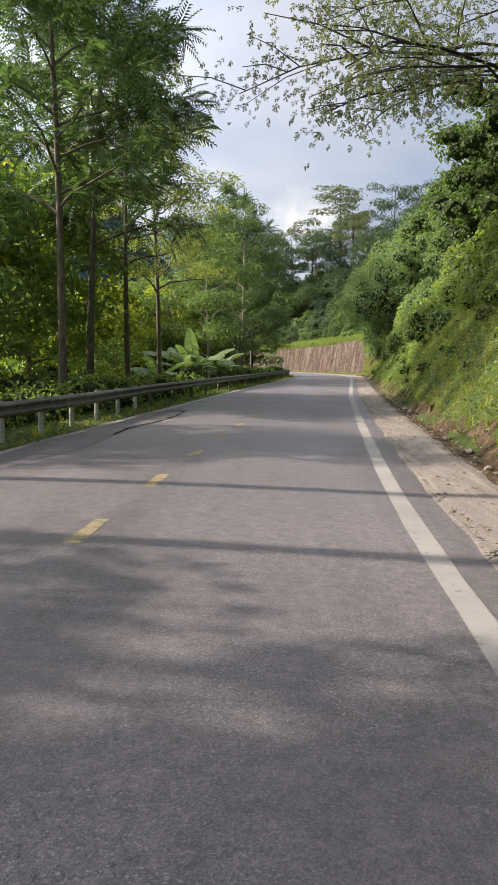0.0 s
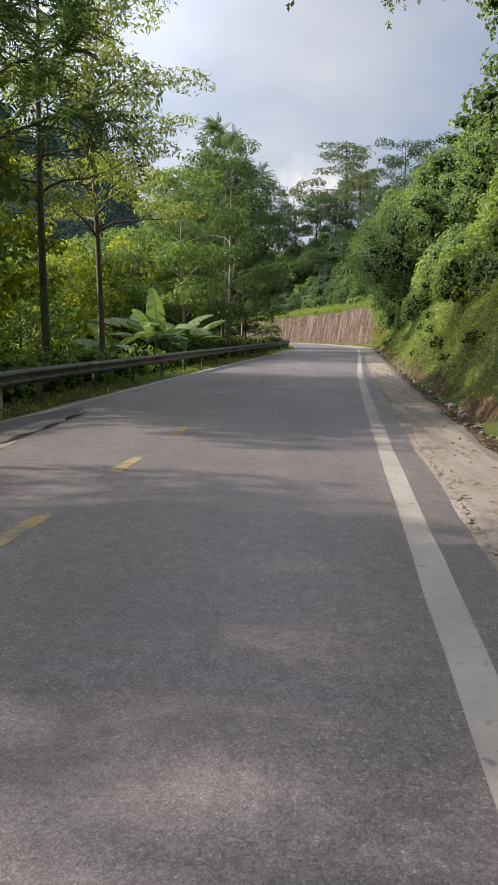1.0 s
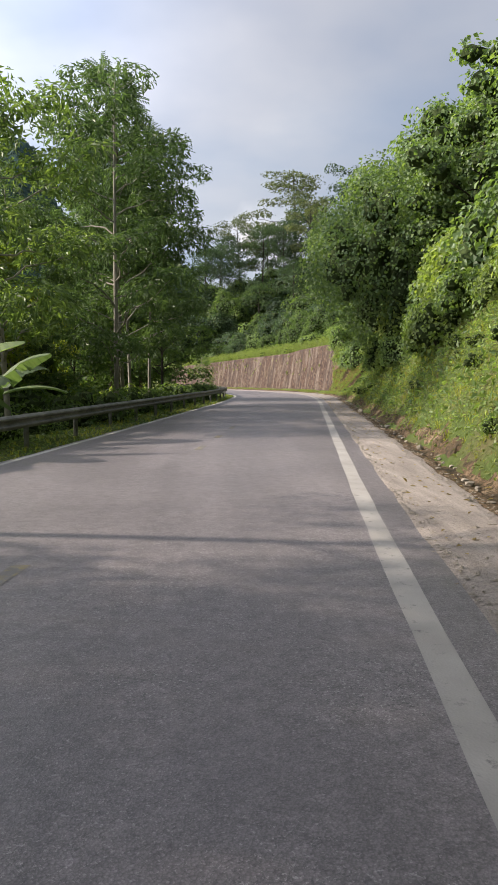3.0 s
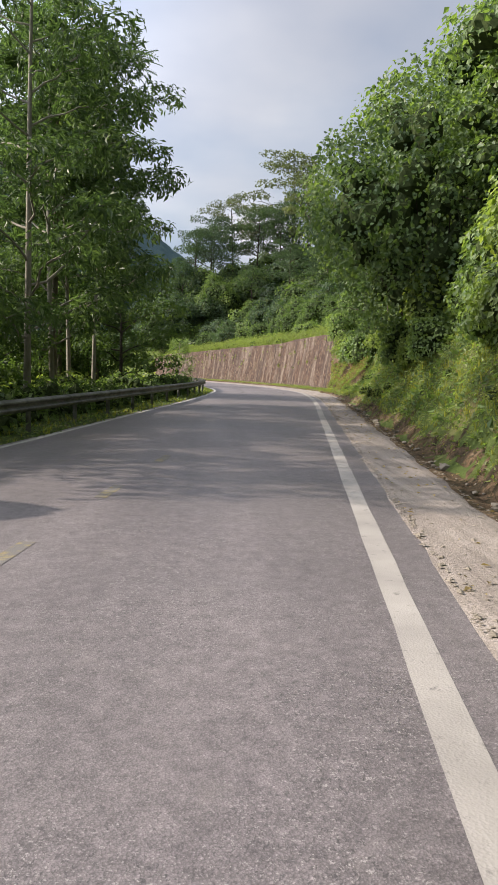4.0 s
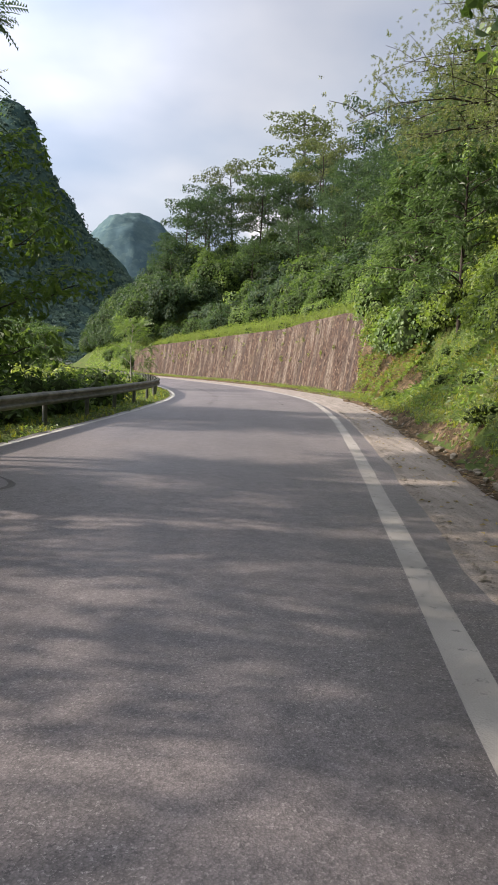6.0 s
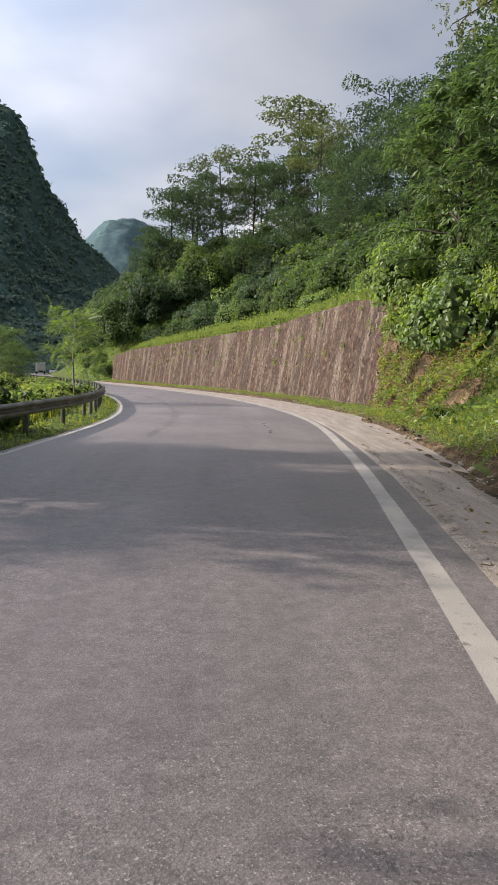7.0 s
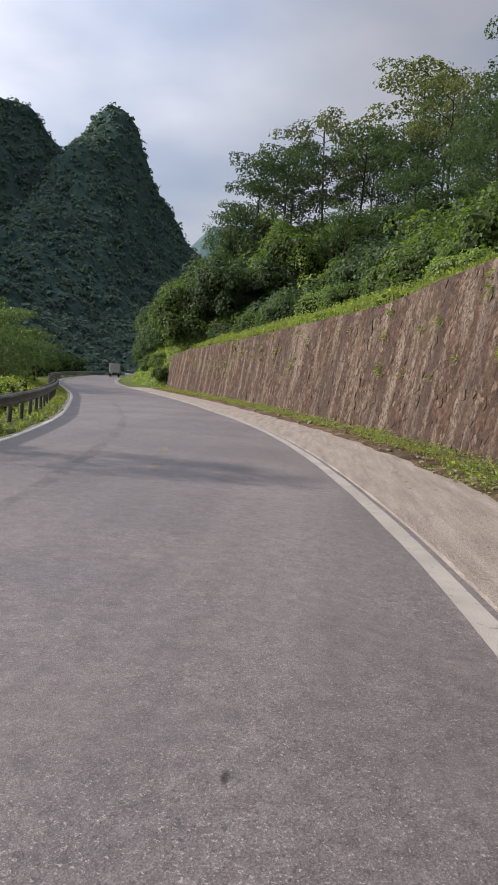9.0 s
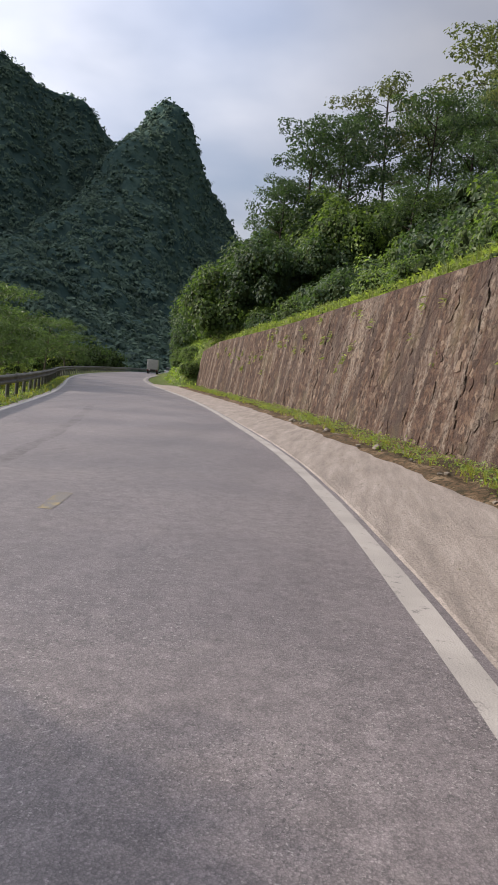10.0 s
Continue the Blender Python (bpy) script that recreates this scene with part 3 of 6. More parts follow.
def upright(template, places, sizes, rng):
    """Tufts standing at the places, turned at random."""
    tv, tf = template
    n = len(places)
    a = rng.uniform(0, 6.28, n)
    c, s_ = np.cos(a)[:, None], np.sin(a)[:, None]
    lean = rng.normal(0, 0.13, (n, 2))
    px = c * tv[None, :, 0] - s_ * tv[None, :, 1] + lean[:, :1] * tv[None, :, 2]
    py = s_ * tv[None, :, 0] + c * tv[None, :, 1] + lean[:, 1:] * tv[None, :, 2]
    v = np.stack([px, py, np.broadcast_to(tv[None, :, 2], px.shape)], -1) * np.asarray(sizes)[:, None, None] + np.asarray(places)[:, None]
    quads, tris = as_faces([list(q) for q in tf])
    base = (np.arange(n) * len(tv))[:, None, None]
    return v.reshape(-1, 3), [(quads[None] + base).reshape(-1, 4), (tris[None] + base).reshape(-1, 3)]


def shingle(template, places, faces_to, tips, sizes, rng, tilt=0.35):
    """Leaves whose upper sides face the given ways and whose tips lie towards tips, as they cover a dense crown."""
    tv, tf = template
    n = len(places)
    z = np.asarray(faces_to, float) + rng.normal(0, tilt, (n, 3))
    z /= np.linalg.norm(z, axis=1)[:, None] + 1e-9
    x = np.asarray(tips, float) + rng.normal(0, tilt * 1.2, (n, 3))
    x -= (x * z).sum(1)[:, None] * z
    x /= np.linalg.norm(x, axis=1)[:, None] + 1e-9
    y = np.cross(z, x)
    s = np.asarray(sizes)[:, None, None]
    v = np.asarray(places)[:, None] + s * (tv[None, :, :1] * x[:, None] + tv[None, :, 1:2] * y[:, None] + tv[None, :, 2:] * z[:, None])
    quads, tris = as_faces([list(q) for q in tf])
    base = (np.arange(n) * len(tv))[:, None, None]
    return v.reshape(-1, 3), [(quads[None] + base).reshape(-1, 4), (tris[None] + base).reshape(-1, 3)]


def ball():
    """A twelve-cornered ball of radius one."""
    bm = bmesh.new()
    bmesh.ops.create_icosphere(bm, subdivisions=1, radius=1.0)
    v, f = np.array([q.co for q in bm.verts]), np.array([[q.index for q in p.verts] for p in bm.faces])
    bm.free()
    return v, f


BALL = ball()


def knobs(d, seed):
    """How far a crown's surface stands out in the directions d: uneven, about 1."""
    x, y, z = d[:, 0], d[:, 1], d[:, 2]
    return 1 + 0.13 * np.sin(3.1 * x + 2.3 * y + seed) + 0.11 * np.sin(4.3 * z - 2.9 * x + 1.7 * seed) + 0.10 * np.sin(5.2 * y + 3.3 * z + 2.9 * seed)


def leafy_lobes(lobes, count, template, size, rng, hang, floor=None, tilt=0.42, depth=0.26, cores=0.62):
    """Leaves over the outside of a heap of lobes (middle, radii), none inside a neighbour; and dark shade balls within.
    """
    mids, rads = np.array([c for c, _ in lobes]), np.array([r for _, r in lobes])
    area = (rads[:, 0] * rads[:, 1] * rads[:, 2]) ** (2 / 3)
    share = np.maximum(6, (count * area / area.sum())).astype(int)
    spots, ways, core = [], [], []
    for i, n in enumerate(share):
        d = rng.normal(0, 1, (n, 3))
        d /= np.linalg.norm(d, axis=1)[:, None]
        k = knobs(d, i * 1.7)
        p = mids[i] + d * rads[i] * (k * (1 + depth * (rng.uniform(0, 1, n) ** 0.7 * 1.5 - 1.1)))[:, None]
        inside = (((p[:, None] - mids[None]) / (rads[None] * 0.86)) ** 2).sum(2) < 1
        inside[:, i] = False
        keep = ~inside.any(1) & (d[:, 2] > -0.75)
        if floor is not None:
            keep &= p[:, 2] > floor
        out = d / rads[i]
        out /= np.linalg.norm(out, axis=1)[:, None]
        spots.append(p[keep]), ways.append(out[keep])
        # dark balls fill the lobes and stand in for their inner shade
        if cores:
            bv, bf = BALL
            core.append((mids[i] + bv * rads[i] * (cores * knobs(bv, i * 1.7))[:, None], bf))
    spots, ways = np.concatenate(spots), np.concatenate(ways)
    face = ways + [0, 0, 0.35]
    tips = ways * [1, 1, 0.2] * 0.6 + [0, 0, -hang]
    leaves = shingle(template, spots, face, tips, size * rng.uniform(0.6, 1.3, len(spots)), rng, tilt)
    return leaves, (joined(core) if core else None)


# ---- plants: each kind is built once or a few times, then copied ----
def make_tree(name, label, seed, high, bare, wide, limbs, template, size, mat, bark, trunk_r, per_limb=5, twigs=4, rise=0.5, sag=0.25, lean=0.04, top=0.45, group="", leaves_at_twig=3, one_side=None, hang=0.0):
    """A tapered, slightly crooked trunk; limbs from the height bare up, longest low down; twigs with leaves along them."""
    rng = np.random.default_rng(seed)
    t = np.linspace(0, 1, 9)
    bend = rng.uniform(-1, 1, 2) * lean * high
    trunk = np.stack([bend[0] * t**1.6 + 0.05 * np.sin(5 * t + seed), bend[1] * t**1.6 + 0.05 * np.cos(4 * t + seed), high * 0.97 * t - 0.4 * (1 - t)], 1)
    wood = [tube(trunk, trunk_r * (1.15 - 0.95 * t) + 0.01, 8)]
    spots, ways = [], []
    for i in range(limbs):
        u = (i + rng.uniform(0, 0.9)) / limbs
        h = bare + (high - bare) * (u**0.9) * 0.97
        root = np.array([np.interp(h, trunk[:, 2], trunk[:, k]) for k in range(3)])
        turn = i * 2.4 + rng.uniform(-0.5, 0.5)
        if one_side is not None and rng.uniform() < 0.7:
            turn = one_side + rng.uniform(-0.9, 0.9)
        prof = (1 - u) * (1 - top) + top if u < 0.6 else np.interp(u, [0.6, 1.0], [0.4 * (1 - top) + top, top * 0.55])
        long = wide * prof * rng.uniform(0.7, 1.1) * np.interp(u, [0, 0.15], [0.75, 1])
        q = np.linspace(0, 1, 6)
        out = np.array([math.cos(turn), math.sin(turn), 0])
        line = root + out * (long * q)[:, None] + np.array([0, 0, 1.0]) * (long * (rise * (1 + 0.8 * u) * q - sag * q**2.2))[:, None] + np.cumsum(rng.normal(0, 0.02 * long, (6, 3)), 0) * (q > 0)[:, None]
        r0 = trunk_r * (0.42 - 0.22 * u) * min(1.0, long / wide + 0.3)
        wood.append(tube(line, r0 * (1 - 0.85 * q) + 0.006, 5))
        for j in range(per_limb):
            w = np.clip(0.28 + 0.72 * (j + rng.uniform(0.1, 1)) / per_limb, 0, 1)
            p = np.array([np.interp(w, q, line[:, k]) for k in range(3)])
            a = turn + rng.choice([-1, 1]) * rng.uniform(0.3, 1.2)
            tl = long * 0.42 * rng.uniform(0.5, 1.0) * (1.15 - 0.5 * w)
            d = np.array([math.cos(a), math.sin(a), rng.uniform(-0.15, 0.55)])
            e = p + d * tl - np.array([0, 0, 0.15 * tl])
            wood.append(tube(np.stack([p, (p + e) / 2 + [0, 0, 0.06 * tl], e]), np.array([0.35, 0.25, 0.12]) * r0 + 0.004, 3))
            for g in range(twigs):
                b = (g + rng.uniform(0.2, 1)) / twigs
                c = p + (e - p) * b
                for _ in range(leaves_at_twig):
                    spots.append(c + rng.normal(0, 0.10 * wide / 2.5, 3))
                    ways.append(d * 0.7 + rng.normal(0, 0.6, 3) * [1, 1, 0.5] - [0, 0, hang])
    spots, ways = np.array(spots), np.array(ways)
    lv, lf = scatter(template, spots, ways, size * rng.uniform(0.7, 1.2, len(spots)), rng)
    ob = thing(name, label, "tree", group=group)
    wv, wf = joined(wood)
    piece("trunk", mesh_np("trunk", wv, wf, bark, True), ob, "bare crooked trunk with limbs")
    piece("crown", mesh_np("crown", lv, lf, mat), ob)
    return ob


def make_bush(name, label, seed, wide, high, lobes, leaves, template, size, mat, group="", bark=None, category="bush", hang=0.4, knob=1.0, deep=False, skirt=0.0, tilt=0.42):
    """Leaves over a heap of uneven lobes, with a few stems inside. deep: lobes at all heights; skirt: how far the rim hangs clear of the ground."""
    rng = np.random.default_rng(seed)
    heap, wood = [], []
    for i in range(lobes):
        a, r = i * 2.4 + rng.uniform(-0.6, 0.6), wide * 0.40 * math.sqrt((i + rng.uniform(0, 1)) / lobes)
        hi = high * rng.uniform(0.62, 1.0) * (1 - 0.42 * (r / (wide * 0.5)) ** 2)
        rad = np.array([wide * rng.uniform(0.12, 0.23) * knob, wide * rng.uniform(0.12, 0.23) * knob, min(hi * rng.uniform(0.26, 0.42), wide * 0.24 * knob)])
        c = np.array([r * math.cos(a), r * math.sin(a), hi - rad[2]])
        low = skirt * np.clip(r / (wide * 0.5) - 0.3, 0, 1) + rad[2] * 0.5
        if deep:
            c[2] = low + (hi - rad[2] - low) * rng.uniform(0.0, 1.0) ** 0.75
        heap.append((c, rad))
        if not deep and hi > 2.2 * rad[2]:
            heap.append((np.array([c[0] * 1.08, c[1] * 1.08, max(rad[2] * 0.7, (hi - rad[2]) * 0.42)]), rad * rng.uniform(0.85, 1.1)))
        if i % 4 == 0:
            wood.append(tube(np.array([[c[0] * 0.25, c[1] * 0.25, -0.3], [c[0] * 0.6, c[1] * 0.6, c[2] * 0.45], [c[0], c[1], c[2]]]), np.array([0.03, 0.02, 0.008]) * (max(0.6, high / 2) if not deep else 1.2), 4))
    (lv, lf), core = leafy_lobes(heap, leaves * 2, template, size, rng, hang, floor=0.03, tilt=tilt, cores=0.38 if skirt else 0.62)
    ob = thing(name, label, category, group=group)
    wv, wf = joined(wood)
    piece("stem", mesh_np("stem", wv, wf, bark or DARK_BARK, True), ob)
    piece("foliage_core", mesh_np("foliage_core", core[0], core[1], CORE_SHADE), ob, "dark core painted as shade inside the foliage")
    piece("foliage", mesh_np("foliage", lv, lf, mat), ob)
    return ob


def make_crown_tree(name, label, seed, high, bare, wide, limbs, leaves, template, size, mat, bark, trunk_r, lobe=0.27, flat=0.62, rise=0.6, hang=0.4, group="", tiers=2, cores=0.0, lean=0.05, tilt=0.5, depth=0.34, shape=(0.75, 1.0, 0.55)):
    """A tapered crooked trunk, limbs that fork, and a lobe of leaves round each limb's end and middle."""
    rng = np.random.default_rng(seed)
    t = np.linspace(0, 1, 9)
    bend = rng.uniform(-1, 1, 2) * lean * high
    trunk = np.stack([bend[0] * t**1.6 + 0.08 * np.sin(5 * t + seed), bend[1] * t**1.6 + 0.08 * np.cos(4 * t + seed), high * 0.93 * t - 0.4 * (1 - t)], 1)
    wood, heap = [tube(trunk, trunk_r * (1.15 - 0.95 * t) + 0.012, 8)], []
    for i in range(limbs):
        u = (i + rng.uniform(0.1, 0.9)) / limbs
        h = bare + (high * 0.93 - bare) * u * 0.95
        root = np.array([np.interp(h, trunk[:, 2], trunk[:, k]) for k in range(3)])
        turn = i * 2.4 + rng.uniform(-0.5, 0.5)
        long = wide * np.interp(u, [0, 0.45, 1.0], shape) * rng.uniform(0.65, 1.05)
        q = np.linspace(0, 1, 6)
        out = np.array([math.cos(turn), math.sin(turn), 0])
        line = root + out * (long * q)[:, None] + np.array([0, 0, 1.0]) * (long * rise * (q - 0.35 * q**2))[:, None] + np.cumsum(rng.normal(0, 0.035 * long, (6, 3)), 0) * (q > 0)[:, None]
        r0 = trunk_r * (0.45 - 0.22 * u)
        wood.append(tube(line, r0 * (1 - 0.85 * q) + 0.008, 5))
        for j in range(tiers):
            w = 1.0 - 0.45 * j / max(1, tiers - 1) if tiers > 1 else 1.0
            p = np.array([np.interp(w, q, line[:, k]) for k in range(3)])
            a = turn + rng.choice([-1, 1]) * rng.uniform(0.4, 1.3) * (1 if j else 0.4)
            tl = long * rng.uniform(0.12, 0.34)
            e = p + np.array([math.cos(a), math.sin(a), rng.uniform(0.1, 0.7)]) * tl
            wood.append(tube(np.stack([p, (p + e) / 2 + [0, 0, 0.05 * tl], e]), np.array([0.4, 0.28, 0.14]) * r0 + 0.005, 4))
            r = wide * lobe * rng.uniform(0.7, 1.2)
            heap.append((e, np.array([r * rng.uniform(0.85, 1.2), r * rng.uniform(0.85, 1.2), r * flat])))
    heap.append((trunk[-1], np.array([1, 1, flat]) * wide * lobe))
    (lv, lf), core = leafy_lobes(heap, leaves, template, size, rng, hang, tilt=tilt, depth=depth, cores=cores)
    ob = thing(name, label, "tree", group=group)
    wv, wf = joined(wood)
    piece("trunk", mesh_np("trunk", wv, wf, bark, True), ob, "bare crooked trunk with limbs")
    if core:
        piece("foliage_core", mesh_np("foliage_core", core[0], core[1], CORE_SHADE), ob, "dark core painted as shade inside the foliage")
    piece("crown", mesh_np("crown", lv, lf, mat), ob)
    return ob


class Planter:
    """Sets out copies of a few models; the models themselves become the first plants."""

    def __init__(self, *models):
        self.models, self.used, self.count = models, set(), 0

    def put(self, x, y, z=None, scale=1.0, turn=None, pick=None, sink=0.0, rng=None, tip=0.0):
        i = self.count % len(self.models) if pick is None else pick
        self.count += 1
        ob = self.models[i]
        z = ground_z(x, y) if z is None else z
        turn = (self.count * 137.5) % 360 if turn is None else turn
        m = pose(x, y, z - sink, tip, 0, turn)
        if i not in self.used:
            self.used.add(i)
            ob.matrix_basis = m @ Matrix.Diagonal((scale, scale, scale, 1))
            return ob
        made = copy_thing(ob, m)
        made.matrix_basis = m @ Matrix.Diagonal((scale, scale, scale, 1))
        return made


# ---- ground, road and shoulder ----
def stretch(lo, hi, step, far_lo, far_hi):
    """Grid lines: even between lo and hi, ever wider outside."""
    mid = list(np.arange(lo, hi + 0.01, step))
    out, s = [], step
    while (out[-1] if out else hi) < far_hi:
        s *= 1.16
        out.append((out[-1] if out else mid[-1]) + s)
    back, s = [], step
    while (back[-1] if back else lo) > far_lo:
        s *= 1.16
        back.append((back[-1] if back else mid[0]) - s)
    return np.array(back[::-1] + mid + out)


def make_ground():
    xs, ys = stretch(4, 48, 0.62, -2500, 2500), stretch(-8, 190, 0.95, -1200, 3500)
    gx, gy = np.meshgrid(xs, ys)
    v = np.stack([gx.ravel(), gy.ravel(), height(gx, gy)], 1)
    k = len(xs)
    i = (np.arange(len(ys) - 1)[:, None] * k + np.arange(k - 1)[None]).ravel()
    thing("ground", "grassy soil ground of banks, hill and valley", "ground", kind="structure", data=mesh_np("ground", v, np.stack([i, i + 1, i + k + 1, i + k], 1), GROUND, True))


make_ground()
ROAD_STEPS = np.concatenate([np.arange(-60, 300, 1.5), np.arange(300, 376, 6)])
ROAD_O = np.linspace(ROAD_LEFT, ROAD_RIGHT, 14)


def crown_z(o):
    """The road is a little higher in the middle."""
    return 0.03 - 0.03 * ((o + 3.05) / 3.2) ** 2


def edge_noise(y, seed, much):
    return much * (0.6 * math.sin(y * 1.7 + seed) + 0.4 * math.sin(y * 4.3 + 2 * seed))


road = strip("road", ROAD_STEPS, lambda y: [ROAD_LEFT - 0.1 + edge_noise(y, 1, 0.06), *ROAD_O[1:-1], ROAD_RIGHT + edge_noise(y, 4, 0.05) + 0.05 * math.sin(y * 9.1) * math.sin(y * 0.7)], lambda y: [crown_z(o) for o in ROAD_O], ASPHALT, "worn grey asphalt country road with two lanes", "road")
strip("shoulder", np.arange(-60, 168, 0.8), lambda y: [0.30 - 0.17 * np.clip((y - 84) / 14, 0, 1), 0.55 - 0.34 * np.clip((y - 84) / 14, 0, 1), 0.9, 1.25, 1.55 + edge_noise(y, 2, 0.08) + 0.85 * np.clip((y - 84) / 14, 0, 1)], lambda y: [-0.02, 0.012 + edge_noise(y, 7, 0.006), 0.018 + edge_noise(y, 3, 0.008), 0.02 + edge_noise(y, 5, 0.008), -0.03 + 0.045 * np.clip((y - 84) / 14, 0, 1)], SHOULDER, "dusty pale concrete road shoulder with a broken edge", "shoulder")


def make_line(name, o, wide, y0, y1, mat, label, step=0.8, seed=0):
    strip(name, np.arange(y0, y1 + 0.01, step), lambda y: [o - wide / 2 + edge_noise(y, seed, 0.008), o + wide / 2 + edge_noise(y, seed + 3, 0.008)], lambda y: [crown_z(o - wide / 2), crown_z(o + wide / 2)], mat, label, "road marking", 0.002)


make_line("edge_line", 0.0, 0.21, -60, 300, WHITE, "worn white painted edge line on asphalt", seed=1)
make_line("left_edge_line", ROAD_LEFT + 0.08, 0.13, -60, 300, EDGE_WHITE, "thin worn grey white edge line on asphalt", seed=5)
rng = np.random.default_rng(3)
for i, y in enumerate([-3.0, -0.1, 2.8, 5.7, 8.6, 11.5, 14.4, 17.3, 20.2, 23.1, 26.0, 28.9, 34.5, 38.0, 48.6, 51.8, 55.2, 109.0, 111.9, 114.8]):
    ob = strip("centre_dash", [y, y + 0.1, y + 0.25, y + 0.4, y + 0.55, y + 0.7, y + 0.85, y + 0.95], lambda y: [-3.11 + edge_noise(y * 3, i, 0.008), -2.96 + edge_noise(y * 3, i + 3, 0.008)], lambda y: [crown_z(-3.0)] * 2, YELLOW if y < 30 else YELLOW_FAINT, "faded short yellow centre line dash on asphalt", "road marking", 0.003)
    tagged(ob, group="centre line dashes")


# ---- the broken earth edge where the bank meets the gutter ----
def make_bank_lip():
    ys, across = np.arange(1.0, 100.0, 0.22), np.array([1.66, 1.72, 1.78, 1.84, 1.92, 2.02, 2.14, 2.3, 2.5])
    rng = np.random.default_rng(17)
    rows = np.array([[at(y, o + 0.10 * math.sin(y * 0.8) + 0.05 * math.sin(y * 3.1)) for o in across] for y in ys])
    flat = rows.reshape(-1, 3)
    z = np.maximum(height(flat[:, 0], flat[:, 1]).reshape(len(ys), -1), -0.12)
    lift = np.array([-0.16, -0.10, 0.03, 0.08, 0.08, 0.05, 0.0, -0.08, -0.15])
    z = z + lift * (1 + 0.6 * np.sin(ys * 0.9)[:, None] * np.sin(ys * 0.37 + 1)[:, None]) + rng.normal(0, 0.035, z.shape)
    flat[:, 2] = z.ravel()
    flat[:, :2] += rng.normal(0, 0.018, (len(flat), 2))
    k = len(across)
    i = (np.arange(len(ys) - 1)[:, None] * k + np.arange(k - 1)[None]).ravel()
    thing("bank_edge", "crumbling reddish brown earth edge along the gutter", "earth bank", kind="structure", data=mesh_np("bank_edge", flat, np.stack([i, i + 1, i + k + 1, i + k], 1), EARTH))


make_bank_lip()
strip("gutter_soil", np.arange(0, 99, 0.3), lambda y: [1.40 + edge_noise(y, 3, 0.05), 1.52 + edge_noise(y * 2, 1, 0.06), 1.66, 1.78, 1.90 + 0.10 * math.sin(y * 0.8)], lambda y: [0.008, 0.012 + edge_noise(y * 3, 2, 0.02), -0.02 + edge_noise(y * 2.3, 5, 0.02), 0.0, 0.06], EARTH, "dark soil and litter in the gutter", "gutter")


# ---- stone retaining wall ----
def wall_face(y, v, out=0.0):
    """A place on the leaning front of the wall, v metres up, out metres in front of it."""
    return at(y, WALL_FOOT + 0.15 * v - out, v)


CRACKS = (123.05, 135.6)


def crack_at(c, v):
    """Middle and half width of a zigzag crack at the height v."""
    zig = abs((v * 2.3 + c) % 2 - 1) - 0.5
    return c + 0.20 * zig + 0.06 * math.sin(v * 9 + c), 0.036 + 0.020 * math.sin(v * 3.1 + c) + 0.012 * math.sin(v * 11)


def make_wall():
    """The mortar body; its front is flush with the joints and sunk in the cracks."""
    cols = []
    for y in np.arange(WALL_A, WALL_B + 0.1, 1.0):
        if all(abs(y - c) > 0.75 for c in CRACKS):
            cols.append((y, None, 0, 0.0))
    for c in CRACKS:
        cols += [(c - 0.7, None, 0, 0.0), (c - 0.1, c, -1, 0.0), (c - 0.05, c, -0.9, 0.3), (c + 0.05, c, 0.9, 0.3), (c + 0.1, c, 1, 0.0), (c + 0.7, None, 0, 0.0)]
    cols.sort(key=lambda q: q[0])
    k = 24
    v, quads = [], []
    for y, c, side, sunk in cols:
        h = float(wall_height(y))
        for i in range(k):
            up = -0.3 + (h + 0.3) * i / (k - 1)
            if c is None:
                v.append(wall_face(y, up, -0.004))
            else:
                m, w = crack_at(c, up)
                v.append(wall_face(m + side * (w + 0.012), up, -0.004 - sunk))
        v += [at(y, WALL_FOOT + 0.15 * h + 0.7, h + 0.02), at(y, 5.3, -0.3)]
    r = k + 2
    for i in range(len(cols) - 1):
        for j in range(r):
            a, b = i * r + j, i * r + (j + 1) % r
            quads.append([a, b, b + r, a + r])
    me = mesh_np("wall_core", np.array(v), [np.array(quads), np.array([list(range(r)), list(range(len(v) - r, len(v)))[::-1]])], MORTAR)
    return thing("retaining_wall", "tall leaning reddish brown rubble stone retaining wall with cracks", "retaining wall", kind="structure", data=me)


wall = make_wall()


def make_wall_end():
    """The earth of the cut bank, heaped against the end of the wall."""
    rng = np.random.default_rng(23)
    ss, us = np.linspace(96.0, 105.2, 38), np.linspace(0, 1, 22)
    rows = []
    for y in ss:
        t = np.clip((y - 96.0) / 8.4, 0, 1)
        top = 2.2 + 2.5 * t
        for u in us:
            v = -0.15 + (top + 0.15) * u
            o = (2.5 + 1.15 * t) + 1.3 * (1 - t) ** 2 + (0.95 - 0.78 * t**1.5) * max(v, 0) + 0.10 * math.sin(y * 2.2 + v * 3) + rng.normal(0, 0.04)
            rows.append(at(y, o - (0.05 if y > 104 else 0), v))
        for back in (1.2, 3.5):
            rows.append(at(y, o + back, top + 0.25 * back))
    k = len(us) + 2
    i = (np.arange(len(ss) - 1)[:, None] * k + np.arange(k - 1)[None]).ravel()
    thing("wall_end_bank", "bare reddish brown earth bank against the end of the wall", "earth bank", kind="structure", data=mesh_np("wall_end_bank", np.array(rows), np.stack([i, i + 1, i + k + 1, i + k], 1), EARTH, True))


